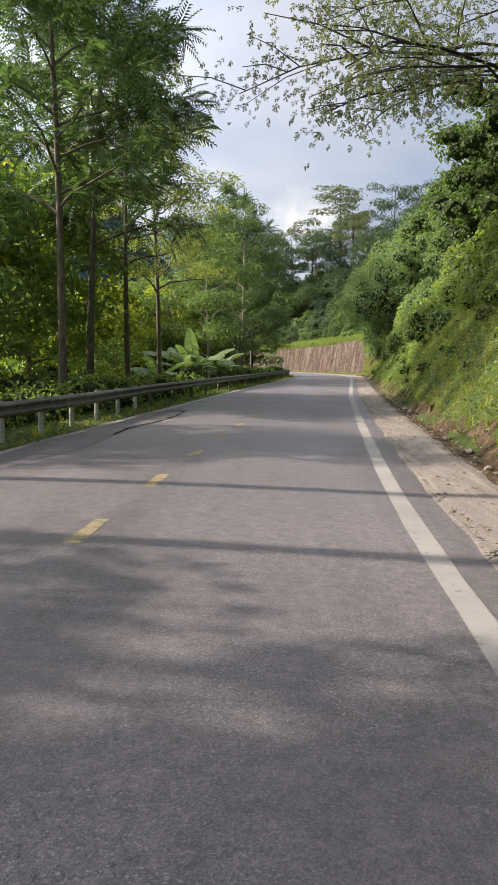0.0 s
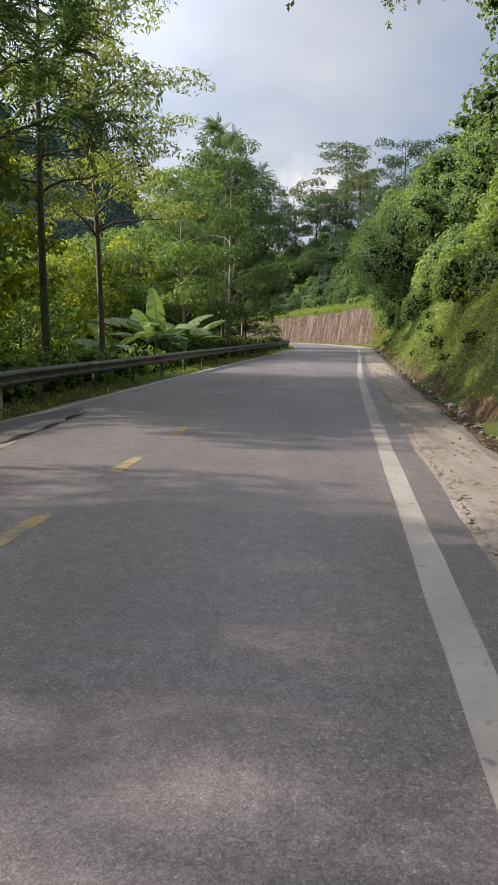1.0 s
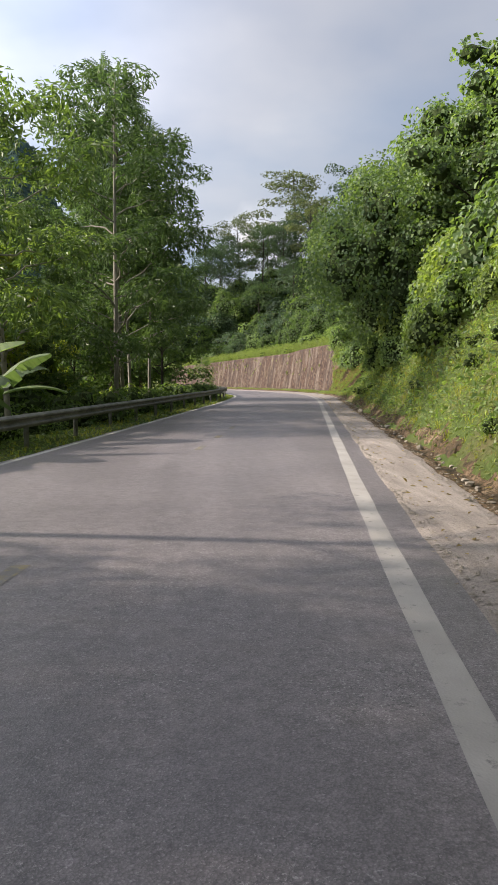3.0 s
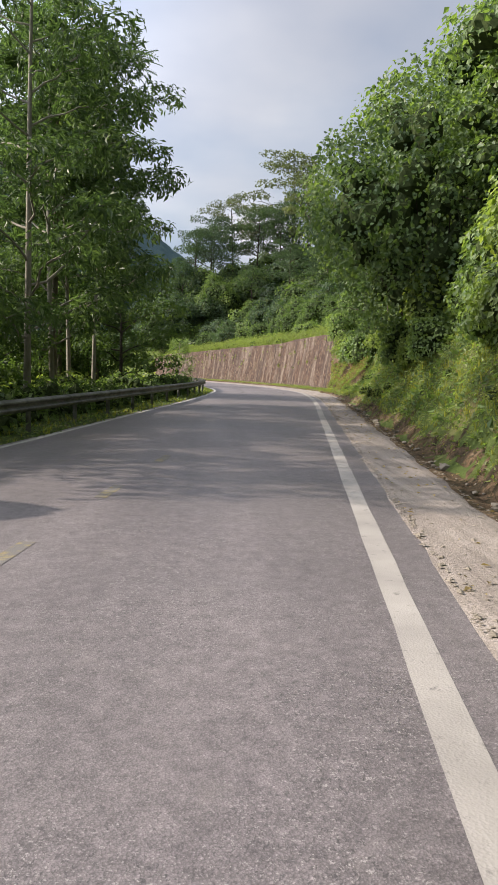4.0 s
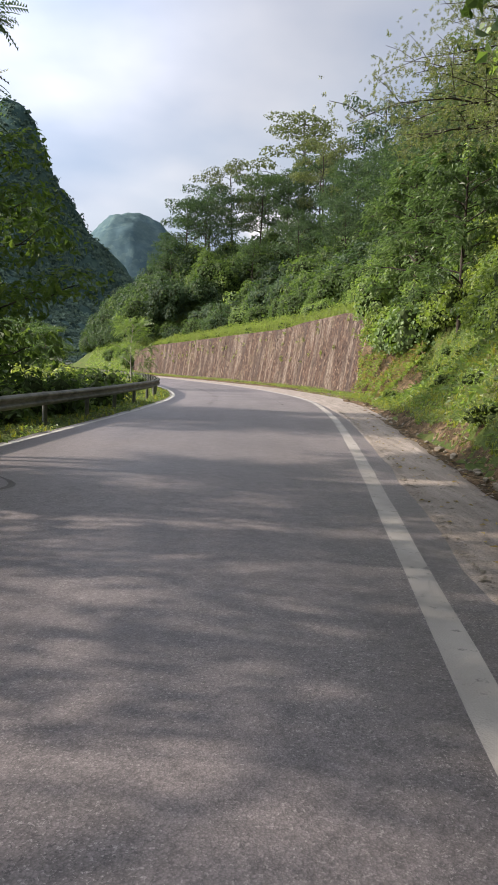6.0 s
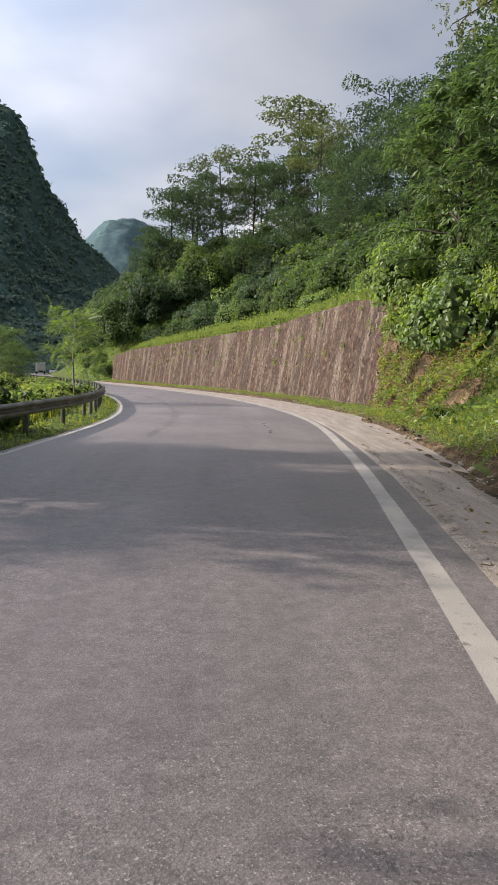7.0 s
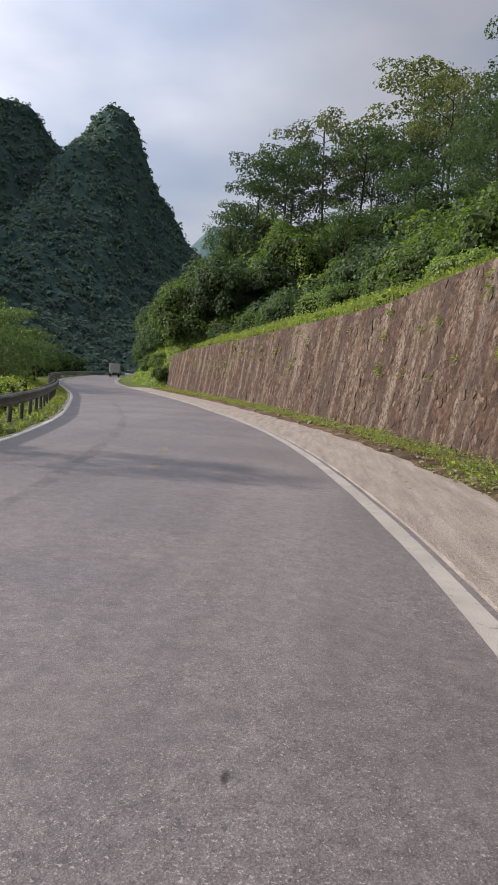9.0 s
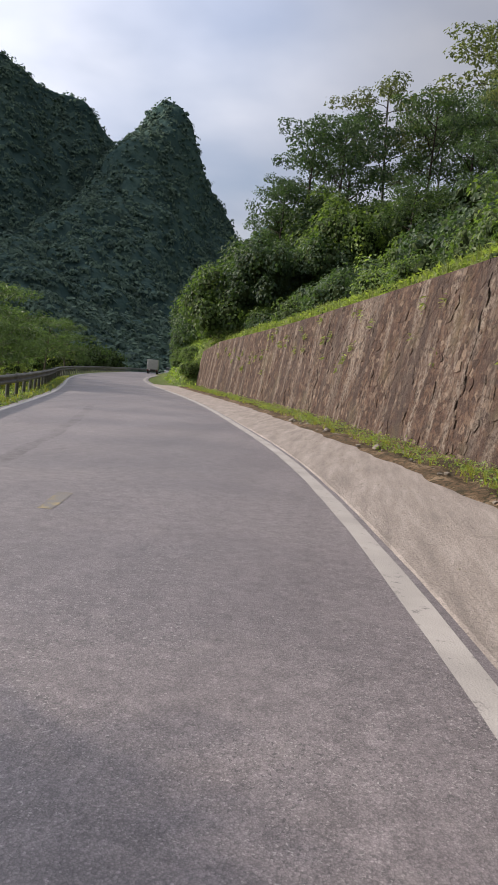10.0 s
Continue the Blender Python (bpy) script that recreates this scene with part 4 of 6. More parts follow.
make_wall_end()
strip("wall_foot_earth", np.arange(97, 167, 0.4), lambda y: [2.15 + edge_noise(y, 3, 0.12), 2.42 + edge_noise(y, 8, 0.12), 2.8, 3.1 + edge_noise(y, 5, 0.1), 3.5, 3.8], lambda y: [0.0, 0.09 + edge_noise(y, 1, 0.05), 0.06 + edge_noise(y * 1.7, 4, 0.06), 0.09 + edge_noise(y * 2.1, 6, 0.06), 0.14 + edge_noise(y, 9, 0.05), 0.16], EARTH, "uneven earth and rubble along the foot of the wall", "earth")


# ---- guardrail ----
W_PROFILE = [(0.00, 0.31), (0.035, 0.29), (0.075, 0.255), (0.08, 0.225), (0.015, 0.175), (0.012, 0.135), (0.08, 0.085), (0.075, 0.055), (0.035, 0.02), (0.0, 0.0)]


def post_places():
    ys, y = [], -9.0
    while y < 286:
        ys.append(y)
        y += 1.95 if y < 27 or y > 97 else 3.6
    return ys


def make_guardrail():
    rail = thing("guardrail", "weathered grey galvanised W-beam guardrail with posts", "guardrail", kind="")
    ys = post_places()
    # beams of about four metres, lapped at the posts
    marks = ys[::2]
    for a, b in zip(marks[:-1], marks[1:]):
        steps = np.linspace(a, b + 0.12, 5)
        v, f = [], []
        for y in steps:
            for side in (0, 0.006):
                for d, h in W_PROFILE:
                    v.append(at(y, RAIL + d + 0.02 - side + (0.003 if y > b else 0), 0.46 + h + 0.012 * math.sin(a * 1.3)))
        k = len(W_PROFILE)
        for s in range(len(steps) - 1):
            for j in range(k - 1):
                p, q = s * 2 * k + j, (s + 1) * 2 * k + j
                f += [[p, q, q + 1, p + 1], [p + k, p + k + 1, q + k + 1, q + k]]
            for j in (0, k - 1):
                p, q = s * 2 * k + j, (s + 1) * 2 * k + j
                f.append([p, p + k, q + k, q])
        piece("beam", mesh_np("beam", np.array(v), np.array(f), STEEL), rail)
    for n, y in enumerate(ys):
        x0, y0, _ = at(y, RAIL - 0.115)
        z0 = ground_z(x0, y0)
        bm = bmesh.new()
        bmesh.ops.create_cone(bm, cap_ends=True, segments=12, radius1=0.062, radius2=0.062, depth=0.80 - z0 + 0.2)
        bmesh.ops.translate(bm, vec=(x0, y0, (0.74 + z0 - 0.2) / 2), verts=bm.verts)
        white = 16 < y < 26.5
        post = part("post", bm, POST_WHITE if white else POST_STEEL, rail, "chalky white post" if white else "")
        bm = bmesh.new()
        box(bm, (-0.05, -0.09, -0.10), (0.05, 0.09, 0.10), 0.012)
        bmesh.ops.transform(bm, matrix=pose(*at(y, RAIL - 0.02, 0.615), 0, 0, -math.degrees(math.atan(np.interp(y, LINE_Y, SLOPE)))), verts=bm.verts)
        part("block", bm, POST_STEEL, post)
    return rail


make_guardrail()


# ---- far mountain ----
# the first four points are an unseen ridge, added to shade the mountain's foot
CREST = [(-430, 235, 215), (-405, 330, 238), (-352, 430, 240), (-300, 510, 230), (-258, 560, 214), (-222, 590, 198), (-206, 620, 190), (-192, 630, 189), (-181, 640, 174), (-163, 645, 157), (-157, 643, 164), (-151, 643, 170), (-142, 643, 180), (-139, 643, 190), (-132, 643, 195), (-124, 643, 193), (-118, 643, 181), (-114, 645, 162), (-107, 648, 148), (-93, 650, 129), (-75, 655, 104), (-57, 668, 86), (-30, 690, 72), (30, 740, 60), (120, 760, 75)]


def crowns(u, w, seed):
    """Rounded tree crowns seen as relief: 1 on a crown's top, 0 in the gaps; crowns sit on a jittered grid."""
    iu, iw = np.floor(u).astype(int), np.floor(w).astype(int)
    best = np.full(u.shape, 9.0)
    for du in (-1, 0, 1):
        for dw in (-1, 0, 1):
            a, b = iu + du, iw + dw
            h = np.sin(a * 127.1 + b * 311.7 + seed) * 43758.5453
            g = np.sin(a * 269.5 + b * 183.3 + seed) * 24634.6345
            best = np.minimum(best, np.hypot(a + (h - np.floor(h)) - u, b + (g - np.floor(g)) - w))
    return np.clip(1 - (best / 0.85) ** 2, 0, 1)


def make_mountain():
    xs = np.concatenate([np.arange(-700, -300, 14.0), np.arange(-300, 70, 1.8), np.arange(70, 200, 14.0)])
    ys = np.concatenate([np.arange(200, 270, 10.0), np.arange(270, 668, 2.0), np.arange(668, 940, 16.0)])
    gx, gy = np.meshgrid(xs, ys)
    best = np.full(gx.shape, -50.0)
    for (ax, ay, az), (bx, by, bz) in zip(CREST[:-1], CREST[1:]):
        dx, dy = bx - ax, by - ay
        t = np.clip(((gx - ax) * dx + (gy - ay) * dy) / (dx * dx + dy * dy), 0, 1)
        d = np.hypot((3.4 if ax > -200 else 2.0) * (gx - ax - t * dx), gy - ay - t * dy)
        top = az + t * (bz - az)
        steepness = np.where(gy < ay + t * dy, 165.0, 110.0)
        best = np.maximum(best, top * np.exp(-((d / steepness) ** 1.15)) - 7)
    near_crest = np.clip(np.abs(gy - np.interp(gx, [q[0] for q in CREST], [q[1] for q in CREST])) / 60, 0.1, 1)
    gully = 6.0 * wobble(gx, gy, 31.0, 1.0) + 4.0 * wobble(gx, gy, 13.0, 5.0)
    z = best + near_crest * gully * np.clip(best / 40, 0, 1)
    z -= 30 * np.clip((275 - gy) / 40, 0, 1)
    # the woods' canopy stands out from the slope along its normal
    up, side = np.gradient(z, ys, xs)
    long = np.sqrt(up * up + side * side + 1)
    w = gy * 0.75 + z * 0.9 + 4 * wobble(gx, gy, 21.0, 4.0)
    u = gx + 3 * wobble(gx, z, 17.0, 2.0)
    tall = (2.4 * crowns(u / 9.0, w / 9.0, 1.0) + 4.5 * crowns(u / 27.0, w / 27.0, 3.0)) * np.clip(best / 12, 0, 1)
    v = np.stack([(gx - side / long * tall).ravel(), (gy - up / long * tall).ravel(), (z + tall / long - 1.5).ravel()], 1)
    k = len(xs)
    # small rounded crowns of many sizes all over the slope, each a loose dome of leaves
    rng = np.random.default_rng(12)
    grid = v.reshape(len(ys), k, 3)
    a0, a1, b0, b1 = np.searchsorted(ys, 262), np.searchsorted(ys, 662), np.searchsorted(xs, -285), np.searchsorted(xs, 55)
    n = 27000
    ia, ib = (a0 + (a1 - a0) * rng.uniform(0, 1, n) ** 1.2).astype(int), rng.integers(b0, b1, n)
    p = grid[ia, ib] + rng.uniform(-1, 1, (n, 3)) * [1.0, 1.0, 0.2]
    slope = (np.stack([-side, -up, np.ones_like(side)], -1) / long[..., None])[ia, ib]
    keep = p[:, 2] > -8
    p, slope = p[keep], slope[keep]
    n, m = len(p), 12
    r = (rng.uniform(0.0, 1.0, n) ** 2.6 * 3.0 + 1.0) * np.interp(p[:, 1], [260, 640], [0.75, 1.15])
    d = rng.normal(0, 1, (n, m, 3))
    d[:, :, 2] = np.abs(d[:, :, 2] + 0.3) - 0.25
    d /= np.linalg.norm(d, axis=2)[:, :, None]
    q = p[:, None] + (slope * (0.1 * r)[:, None])[:, None] + d * (r[:, None, None] * rng.uniform(0.45, 0.95, (n, m, 1))) * [1, 1, 0.8]
    blade = np.array([[-0.4, 0.45, 0], [-0.4, -0.45, 0], [0.6, 0, -0.1]]), np.array([[0, 1, 2]])
    face = d * 0.8 + slope[:, None] * 0.45 + [0, 0, 0.25]
    lv, lf = shingle(blade, q.reshape(-1, 3), face.reshape(-1, 3), d.reshape(-1, 3) * [1, 1, 0.3] - [0, 0, 0.5], np.repeat(np.clip(r * 0.82, 0.95, 1.9), m) * rng.uniform(0.6, 1.3, n * m), rng, 0.22)
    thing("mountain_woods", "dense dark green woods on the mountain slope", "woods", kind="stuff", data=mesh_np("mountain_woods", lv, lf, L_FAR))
    i = (np.arange(len(ys) - 1)[:, None] * k + np.arange(k - 1)[None]).ravel()
    thing("mountain", "steep wooded limestone mountain with a rounded tower peak", "mountain", kind="structure", data=mesh_np("mountain", v, np.stack([i, i + 1, i + k + 1, i + k], 1), FAR_GAP_SHADE, True))


make_mountain()


def make_far_hill():
    """A rounded hill far behind the valley, haze painted into its colour."""
    xs, ys = np.linspace(-420, 520, 240), np.linspace(840, 1180, 80)
    gx, gy = np.meshgrid(xs, ys)
    z = 158 * np.exp(-(((gx + 88) / 95) ** 2) - ((gy - 960) / 120) ** 2) + 105 * np.exp(-(((gx - 130) / 190) ** 2) - ((gy - 1000) / 140) ** 2) + 6 * wobble(gx, gy, 40.0) + 2.5 * wobble(gx, gy, 9.0, 2.0) + 1.5 * wobble(gx, gy, 4.0, 5.0) - 8
    v = np.stack([gx.ravel(), gy.ravel(), z.ravel()], 1)
    i = (np.arange(79)[:, None] * 240 + np.arange(239)[None]).ravel()
    thing("far_hill", "rounded wooded hill tinted blue green for haze", "hill", kind="structure", data=mesh_np("far_hill", v, np.stack([i, i + 1, i + 241, i + 240], 1), FAR_HAZE, True))


make_far_hill()


# ---- trees beside the rail ----
rng = np.random.default_rng(21)
toon = [make_tree("toon_tree", "tall slender roadside tree with drooping feathery dark green leaves", 40 + i, h, b, w, n, FROND, 0.95, L_FROND, BARK, r, 5, 4, 0.55, 0.30, top=0.6, group="trees along the guardrail", leaves_at_twig=4) for i, (h, b, w, n, r) in enumerate([(16.5, 6.0, 4.3, 27, 0.13), (18, 6.4, 4.5, 28, 0.145)])]
toon.append(make_crown_tree("toon_tree", "slender roadside tree with airy light olive green leaves", 42, 15.5, 5.6, 3.9, 22, 14000, SLIM, 0.21, L_OLIVE, BARK, 0.12, 0.21, 0.45, 0.5, 0.4, "trees along the guardrail", 3, shape=(0.9, 1.0, 0.6)))
row = Planter(*toon)
# those before y 26 are out of view, added for the shade they cast
for y, o, s, i in [(-13, -10.5, 1.0, 0), (-4, -9.8, 0.95, 1), (2.5, -10.6, 0.95, 0), (26, -9.55, 1.0, 0), (31.5, -10.5, 1.0, 1), (36, -10.3, 1.0, 2), (40.3, -9.95, 0.92, 2)]:
    x, yy, _ = at(y, o)
    row.put(x, yy, scale=s, pick=i)
# unseen trees, added for the thin trunk shadows across the road
bare = Planter(make_tree("bare_trunk_tree", "tall tree with a long bare trunk and a high feathery crown", 47, 20.0, 8.6, 3.9, 22, FROND, 1.0, L_FROND, BARK, 0.15, 5, 3, 0.55, 0.30, top=0.6, group="tall bare trees beside the start", leaves_at_twig=3))
for y, o in [(12.1, -9.6), (9.3, -10.4), (15.9, -10.2)]:
    x, yy, _ = at(y, o)
    bare.put(x, yy)
young = Planter(
    make_crown_tree("young_toon_tree", "young tree with fresh green hanging leaves and pale trunk", 61, 11.5, 1.6, 3.2, 22, 15000, SLIM, 0.30, L_MID, PALE_BARK, 0.085, 0.24, 0.6, 0.7, 0.5, "young trees behind the guardrail", 3, shape=(0.95, 1.0, 0.55)),
    make_crown_tree("young_toon_tree", "young tree with dark green hanging leaves and pale trunk", 62, 16.5, 2.4, 3.5, 26, 17000, SLIM, 0.30, L_FROND, PALE_BARK, 0.10, 0.23, 0.55, 0.6, 0.6, "young trees behind the guardrail", 3, shape=(0.9, 1.0, 0.6)),
    make_crown_tree("young_toon_tree", "dense dark young tree with small leaves", 63, 9.0, 1.6, 2.9, 18, 9000, SINGLE, 0.25, L_DARK, DARK_BARK, 0.09, 0.27, 0.6, 0.5, 0.4, "young trees behind the guardrail", 3, shape=(0.9, 1.0, 0.6)),
)
for x, y, s, i in [(19.5, 57.6, 1.0, 0), (21.6, 67.6, 1.0, 1), (18.0, 64, 0.65, 1), (21.2, 73.6, 0.95, 1), (22.3, 86.2, 1.0, 2), (20.0, 90, 0.9, 2), (17.0, 90.3, 1.1, 2), (16.5, 88.5, 1.2, 2), (19.0, 91.8, 0.75, 2), (18.5, 74, 0.75, 2), (14.0, 66.0, 0.9, 0)]:
    young.put(x, y, scale=s, pick=i)
shady = Planter(
    make_crown_tree("valley_tree", "dense broad tree below the road with yellow green leaves", 66, 15.0, 3.0, 4.6, 22, 7500, SINGLE, 0.44, L_YELLOW, BARK, 0.16, 0.24, 0.6, 0.5, 0.5, "trees below the road", 3),
    make_crown_tree("valley_tree", "dense broad tree below the road with mid green leaves", 67, 14.0, 2.5, 4.6, 22, 7500, SINGLE, 0.44, L_MID, BARK, 0.16, 0.24, 0.6, 0.5, 0.5, "trees below the road", 3),
)
# those up to y 37 are unseen, added to shade the road
for y, o, s in [(1.5, -16.5, 0.74), (3.8, -16.0, 0.72), (6.2, -17.0, 0.64), (-6, -13.0, 0.75), (-3.0, -13.5, 0.8), (0.2, -12.8, 0.78), (3.4, -13.4, 0.8), (5.6, -12.8, 0.68), (17.4, -13.2, 0.60), (18.4, -15.2, 0.54), (17.0, -17.4, 0.78), (27.4, -13.8, 0.66), (27.0, -16.8, 0.80), (31.6, -16.8, 0.84), (36.4, -17.0, 0.80), (32.3, -13.4, 0.72), (37.0, -13.8, 0.62), (57.5, -17.0, 0.60), (60.0, -14.2, 0.58), (63.0, -16.5, 0.55), (66.5, -14.0, 0.46), (62, -26, 0.9)]:
    x, yy, _ = at(y, o)
    shady.put(x, yy, scale=s)
tall = Planter(
    make_tree("slender_tree", "tall slender tree with a bare grey trunk and narrow dark leaves", 71, 18.5, 5.5, 3.9, 20, FROND, 1.0, L_FROND, BARK, 0.13, 5, 4, 0.5, 0.4, group="tall trees behind the guardrail", leaves_at_twig=4),
    make_crown_tree("slender_tree", "tall thin tree with a pale trunk and hanging narrow leaves", 72, 17.0, 5.5, 3.4, 20, 12000, SLIM, 0.30, L_FROND, PALE_BARK, 0.085, 0.23, 0.5, 0.45, 0.6, "tall trees behind the guardrail", 3, shape=(0.8, 1.0, 0.65)),
)
for x, y, s, i in [(20.7, 76.2, 1.0, 0), (21.3, 77.2, 0.95, 1), (22.3, 76.7, 0.9, 1), (18.6, 88.0, 1.0, 0), (20.6, 89.4, 0.85, 0)]:
    tall.put(x, y, scale=s, pick=i)

# ---- undergrowth left of the road ----
hedge = Planter(
    make_bush("roadside_bush", "low olive green roadside bush with small leaves", 81, 2.4, 1.25, 12, 560, SINGLE, 0.18, L_OLIVE, "bushes behind the guardrail", hang=0.1, tilt=0.6),
    make_bush("roadside_bush", "low mid green roadside bush with small leaves", 82, 2.2, 1.4, 12, 560, SINGLE, 0.18, L_MID, "bushes behind the guardrail", hang=0.1, tilt=0.6),
    make_bush("roadside_bush", "low dark green roadside bush", 83, 2.6, 1.5, 12, 560, SINGLE, 0.20, L_DARK, "bushes behind the guardrail", hang=0.1, tilt=0.6),
    make_bush("roadside_bush", "low bright yellow green roadside bush", 84, 2.2, 1.3, 12, 560, SINGLE, 0.18, L_BRIGHT, "bushes behind the guardrail", hang=0.1, tilt=0.6),
)
for y in np.arange(2, 96, 1.55):
    o = -8.9 + rng.uniform(-0.35, 0.3)
    x, yy, _ = at(y, o)
    pick = [0, 0, 1, 3][rng.integers(4)] if y < 34 else ([1, 1, 3, 2][rng.integers(4)] if y < 58 else [2, 2, 1, 2][rng.integers(4)])
    hedge.put(x, yy, scale=rng.uniform(0.75, 1.1) * (0.55 if 43 < y < 57 else 1), pick=pick, rng=rng)
    if rng.uniform() < 0.75 and not 43 < y < 57:
        x, yy, _ = at(y + 0.6, o - 2.2 - rng.uniform(0, 1.2))
        hedge.put(x, yy, scale=rng.uniform(1.0, 1.6), pick=int(rng.integers(4)))
for y in np.arange(97, 160, 1.9):
    x, yy, _ = at(y, -9.3 + rng.uniform(-0.5, 0.4))
    hedge.put(x, yy, scale=rng.uniform(0.65, 1.05), pick=[0, 3, 3, 1][rng.integers(4)])
    x, yy, _ = at(y, -12 - rng.uniform(0, 2))
    hedge.put(x, yy, scale=rng.uniform(1.0, 1.7), pick=[0, 3, 1, 2][rng.integers(4)])
back = Planter(
    make_bush("background_shrub", "tall yellow green backlit shrub", 91, 4.5, 4.6, 18, 1000, BROAD, 0.34, L_YELLOW, "shrubs below the road", tilt=0.6),
    make_bush("background_shrub", "tall bright green shrub", 92, 4.5, 5.2, 18, 1000, BROAD, 0.34, L_BRIGHT, "shrubs below the road", tilt=0.6),
    make_bush("background_shrub", "tall dark green shrub", 93, 4.8, 4.2, 18, 1000, BROAD, 0.36, L_DARK, "shrubs below the road", tilt=0.6),
)
for y in np.arange(4, 108, 3.3):
    for o in (-14.5, -19, -25):
        if y > 72 and o > -18 or 32 < y < 56 and o < -17 or y < 32:
            continue
        x, yy, _ = at(y + rng.uniform(-1, 1), o + rng.uniform(-1.3, 1.3))
        s = rng.uniform(0.75, 1.2) * (0.9 if o > -16 else 1.25) * (1.0 if 56 < y < 88 else 0.6)
        back.put(x, yy, scale=s, pick=([0, 1, 0, 1] if y < 58 else [1, 2, 2, 2])[rng.integers(4)])
for y in np.arange(112, 262, 5.0):
    for o in (-17, -25):
        x, yy, _ = at(y + rng.uniform(-2, 2), o + rng.uniform(-2, 2))
        back.put(x, yy, scale=rng.uniform(0.8, 1.3), pick=[1, 2, 2][rng.integers(3)])
for _ in range(34):
    x, y = rng.uniform(-70, -22), rng.uniform(256, 280)
    s0, o0 = along([x], [y])
    if o0[0] < -11 or o0[0] > 7:
        back.put(x, y, z=0.0, scale=rng.uniform(0.9, 1.5), pick=2)
sapling = make_tree("sapling", "small young tree with fresh yellow green leaves", 64, 4.0, 1.3, 1.5, 15, FROND_FAR, 0.52, L_MID, PALE_BARK, 0.035, 4, 3, 0.6, 0.2, leaves_at_twig=3, top=0.7)
sapling.location = (24.6, 110.0, ground_z(24.6, 110.0))
left_tree = Planter(make_crown_tree("roadside_tree", "broad roadside tree with grey green layered leaves", 65, 7.5, 1.2, 3.4, 16, 6000, SLIM, 0.34, L_FROND, BARK, 0.10, 0.26, 0.42, 0.5, 0.4, "trees past the bend", 3))
for y, o, s in [(40.5, -16.5, 0.46), (43.5, -17.5, 0.52), (46.5, -16.2, 0.48), (49.5, -17.2, 0.52), (53.0, -16.4, 0.50), (56.5, -17.6, 0.55)]:
    x, yy, _ = at(y, o)
    shady.put(x, yy, scale=s, pick=0 if int(y * 2) % 3 else 1)
for y, o, s in [(149, -10.8, 0.75), (145, -10.4, 0.5), (154, -12, 0.9), (160, -11.5, 0.85), (166, -11.5, 0.75), (178, -12, 0.8), (195, -12, 0.9), (210, -12, 1.0)]:
    x, yy, _ = at(y, o)
    left_tree.put(x, yy, scale=s)


for x, y, s in [(23.7, 111.6, 0.9), (24.6, 113.4, 0.8), (22.6, 113.0, 1.0)]:
    hedge.put(x, y, scale=s, pick=1)


# ---- banana plants ----
def make_banana(seed):
    rng = np.random.default_rng(seed)
    ob = thing("banana_plant", "banana plant with large torn pale green leaves", "banana plant", group="banana plants")
    t = np.linspace(0, 1, 6)
    v, f = tube(np.stack([0.05 * t, 0.04 * t, 1.6 * t - 0.2], 1), 0.13 - 0.05 * t, 10)
    piece("stem", mesh_np("stem", v, f, L_BANANA, True), ob, "thick pale green stem")
    for i in range(7):
        turn, long = i * 2.4 + rng.uniform(-0.3, 0.3), rng.uniform(1.9, 2.6)
        lift = rng.uniform(0.45, 0.95) if i or seed == 9 else 1.45
        n = 26
        q = np.linspace(0, 1, n)
        out = np.array([math.cos(turn), math.sin(turn), 0])
        side = np.array([-math.sin(turn), math.cos(turn), 0])
        # each rib climbs out of the stem and bows over towards its tip
        angle = lift - (rng.uniform(0.8, 1.5) if i or seed == 9 else 0.3) * q**1.4
        step = long / (n - 1)
        rib = np.array([0, 0, 1.2]) + np.cumsum(out * (np.cos(angle) * step)[:, None] + np.array([0, 0, 1.0]) * (np.sin(angle) * step)[:, None], 0)
        wide = 0.43 * np.sin(np.pi * np.clip(q * 0.9 + 0.08, 0, 1)) ** 0.55 * np.clip((q - 0.10) / 0.10, 0.05, 1)
        v, f = [], []
        for s in (-1, 1):
            sag = 0.25
            for j in range(n - 1):
                # strips between tears hang each at its own angle
                if rng.uniform() < 0.16:
                    sag = rng.uniform(0.05, 0.75)
                torn = 0.94 if rng.uniform() < 0.2 else 1.0
                k = len(v)
                v += [rib[j], rib[j + 1], rib[j + 1] + s * side * wide[j + 1] * torn - [0, 0, sag * wide[j + 1]], rib[j] + s * side * wide[j] - [0, 0, sag * wide[j]]]
                f.append([k, k + 1, k + 2, k + 3])
        leaf = piece("leaf", mesh_np("leaf", np.array(v), np.array(f), L_BANANA), ob)
        v, f = tube(rib[::3] - [0, 0, 0.012], np.linspace(0.03, 0.006, len(rib[::3])), 5)
        piece("midrib", mesh_np("midrib", v, f, L_BANANA, True), leaf)
    return ob


bananas = Planter(make_banana(3), make_banana(9))
for x, y, s in [(19.2, 48.6, 1.2), (20.4, 52.6, 0.95), (18.2, 51.8, 1.25), (17.4, 47.0, 1.1), (19.6, 50.6, 1.15)]:
    bananas.put(x, y, scale=s, pick=0 if y == 48.6 else 1)


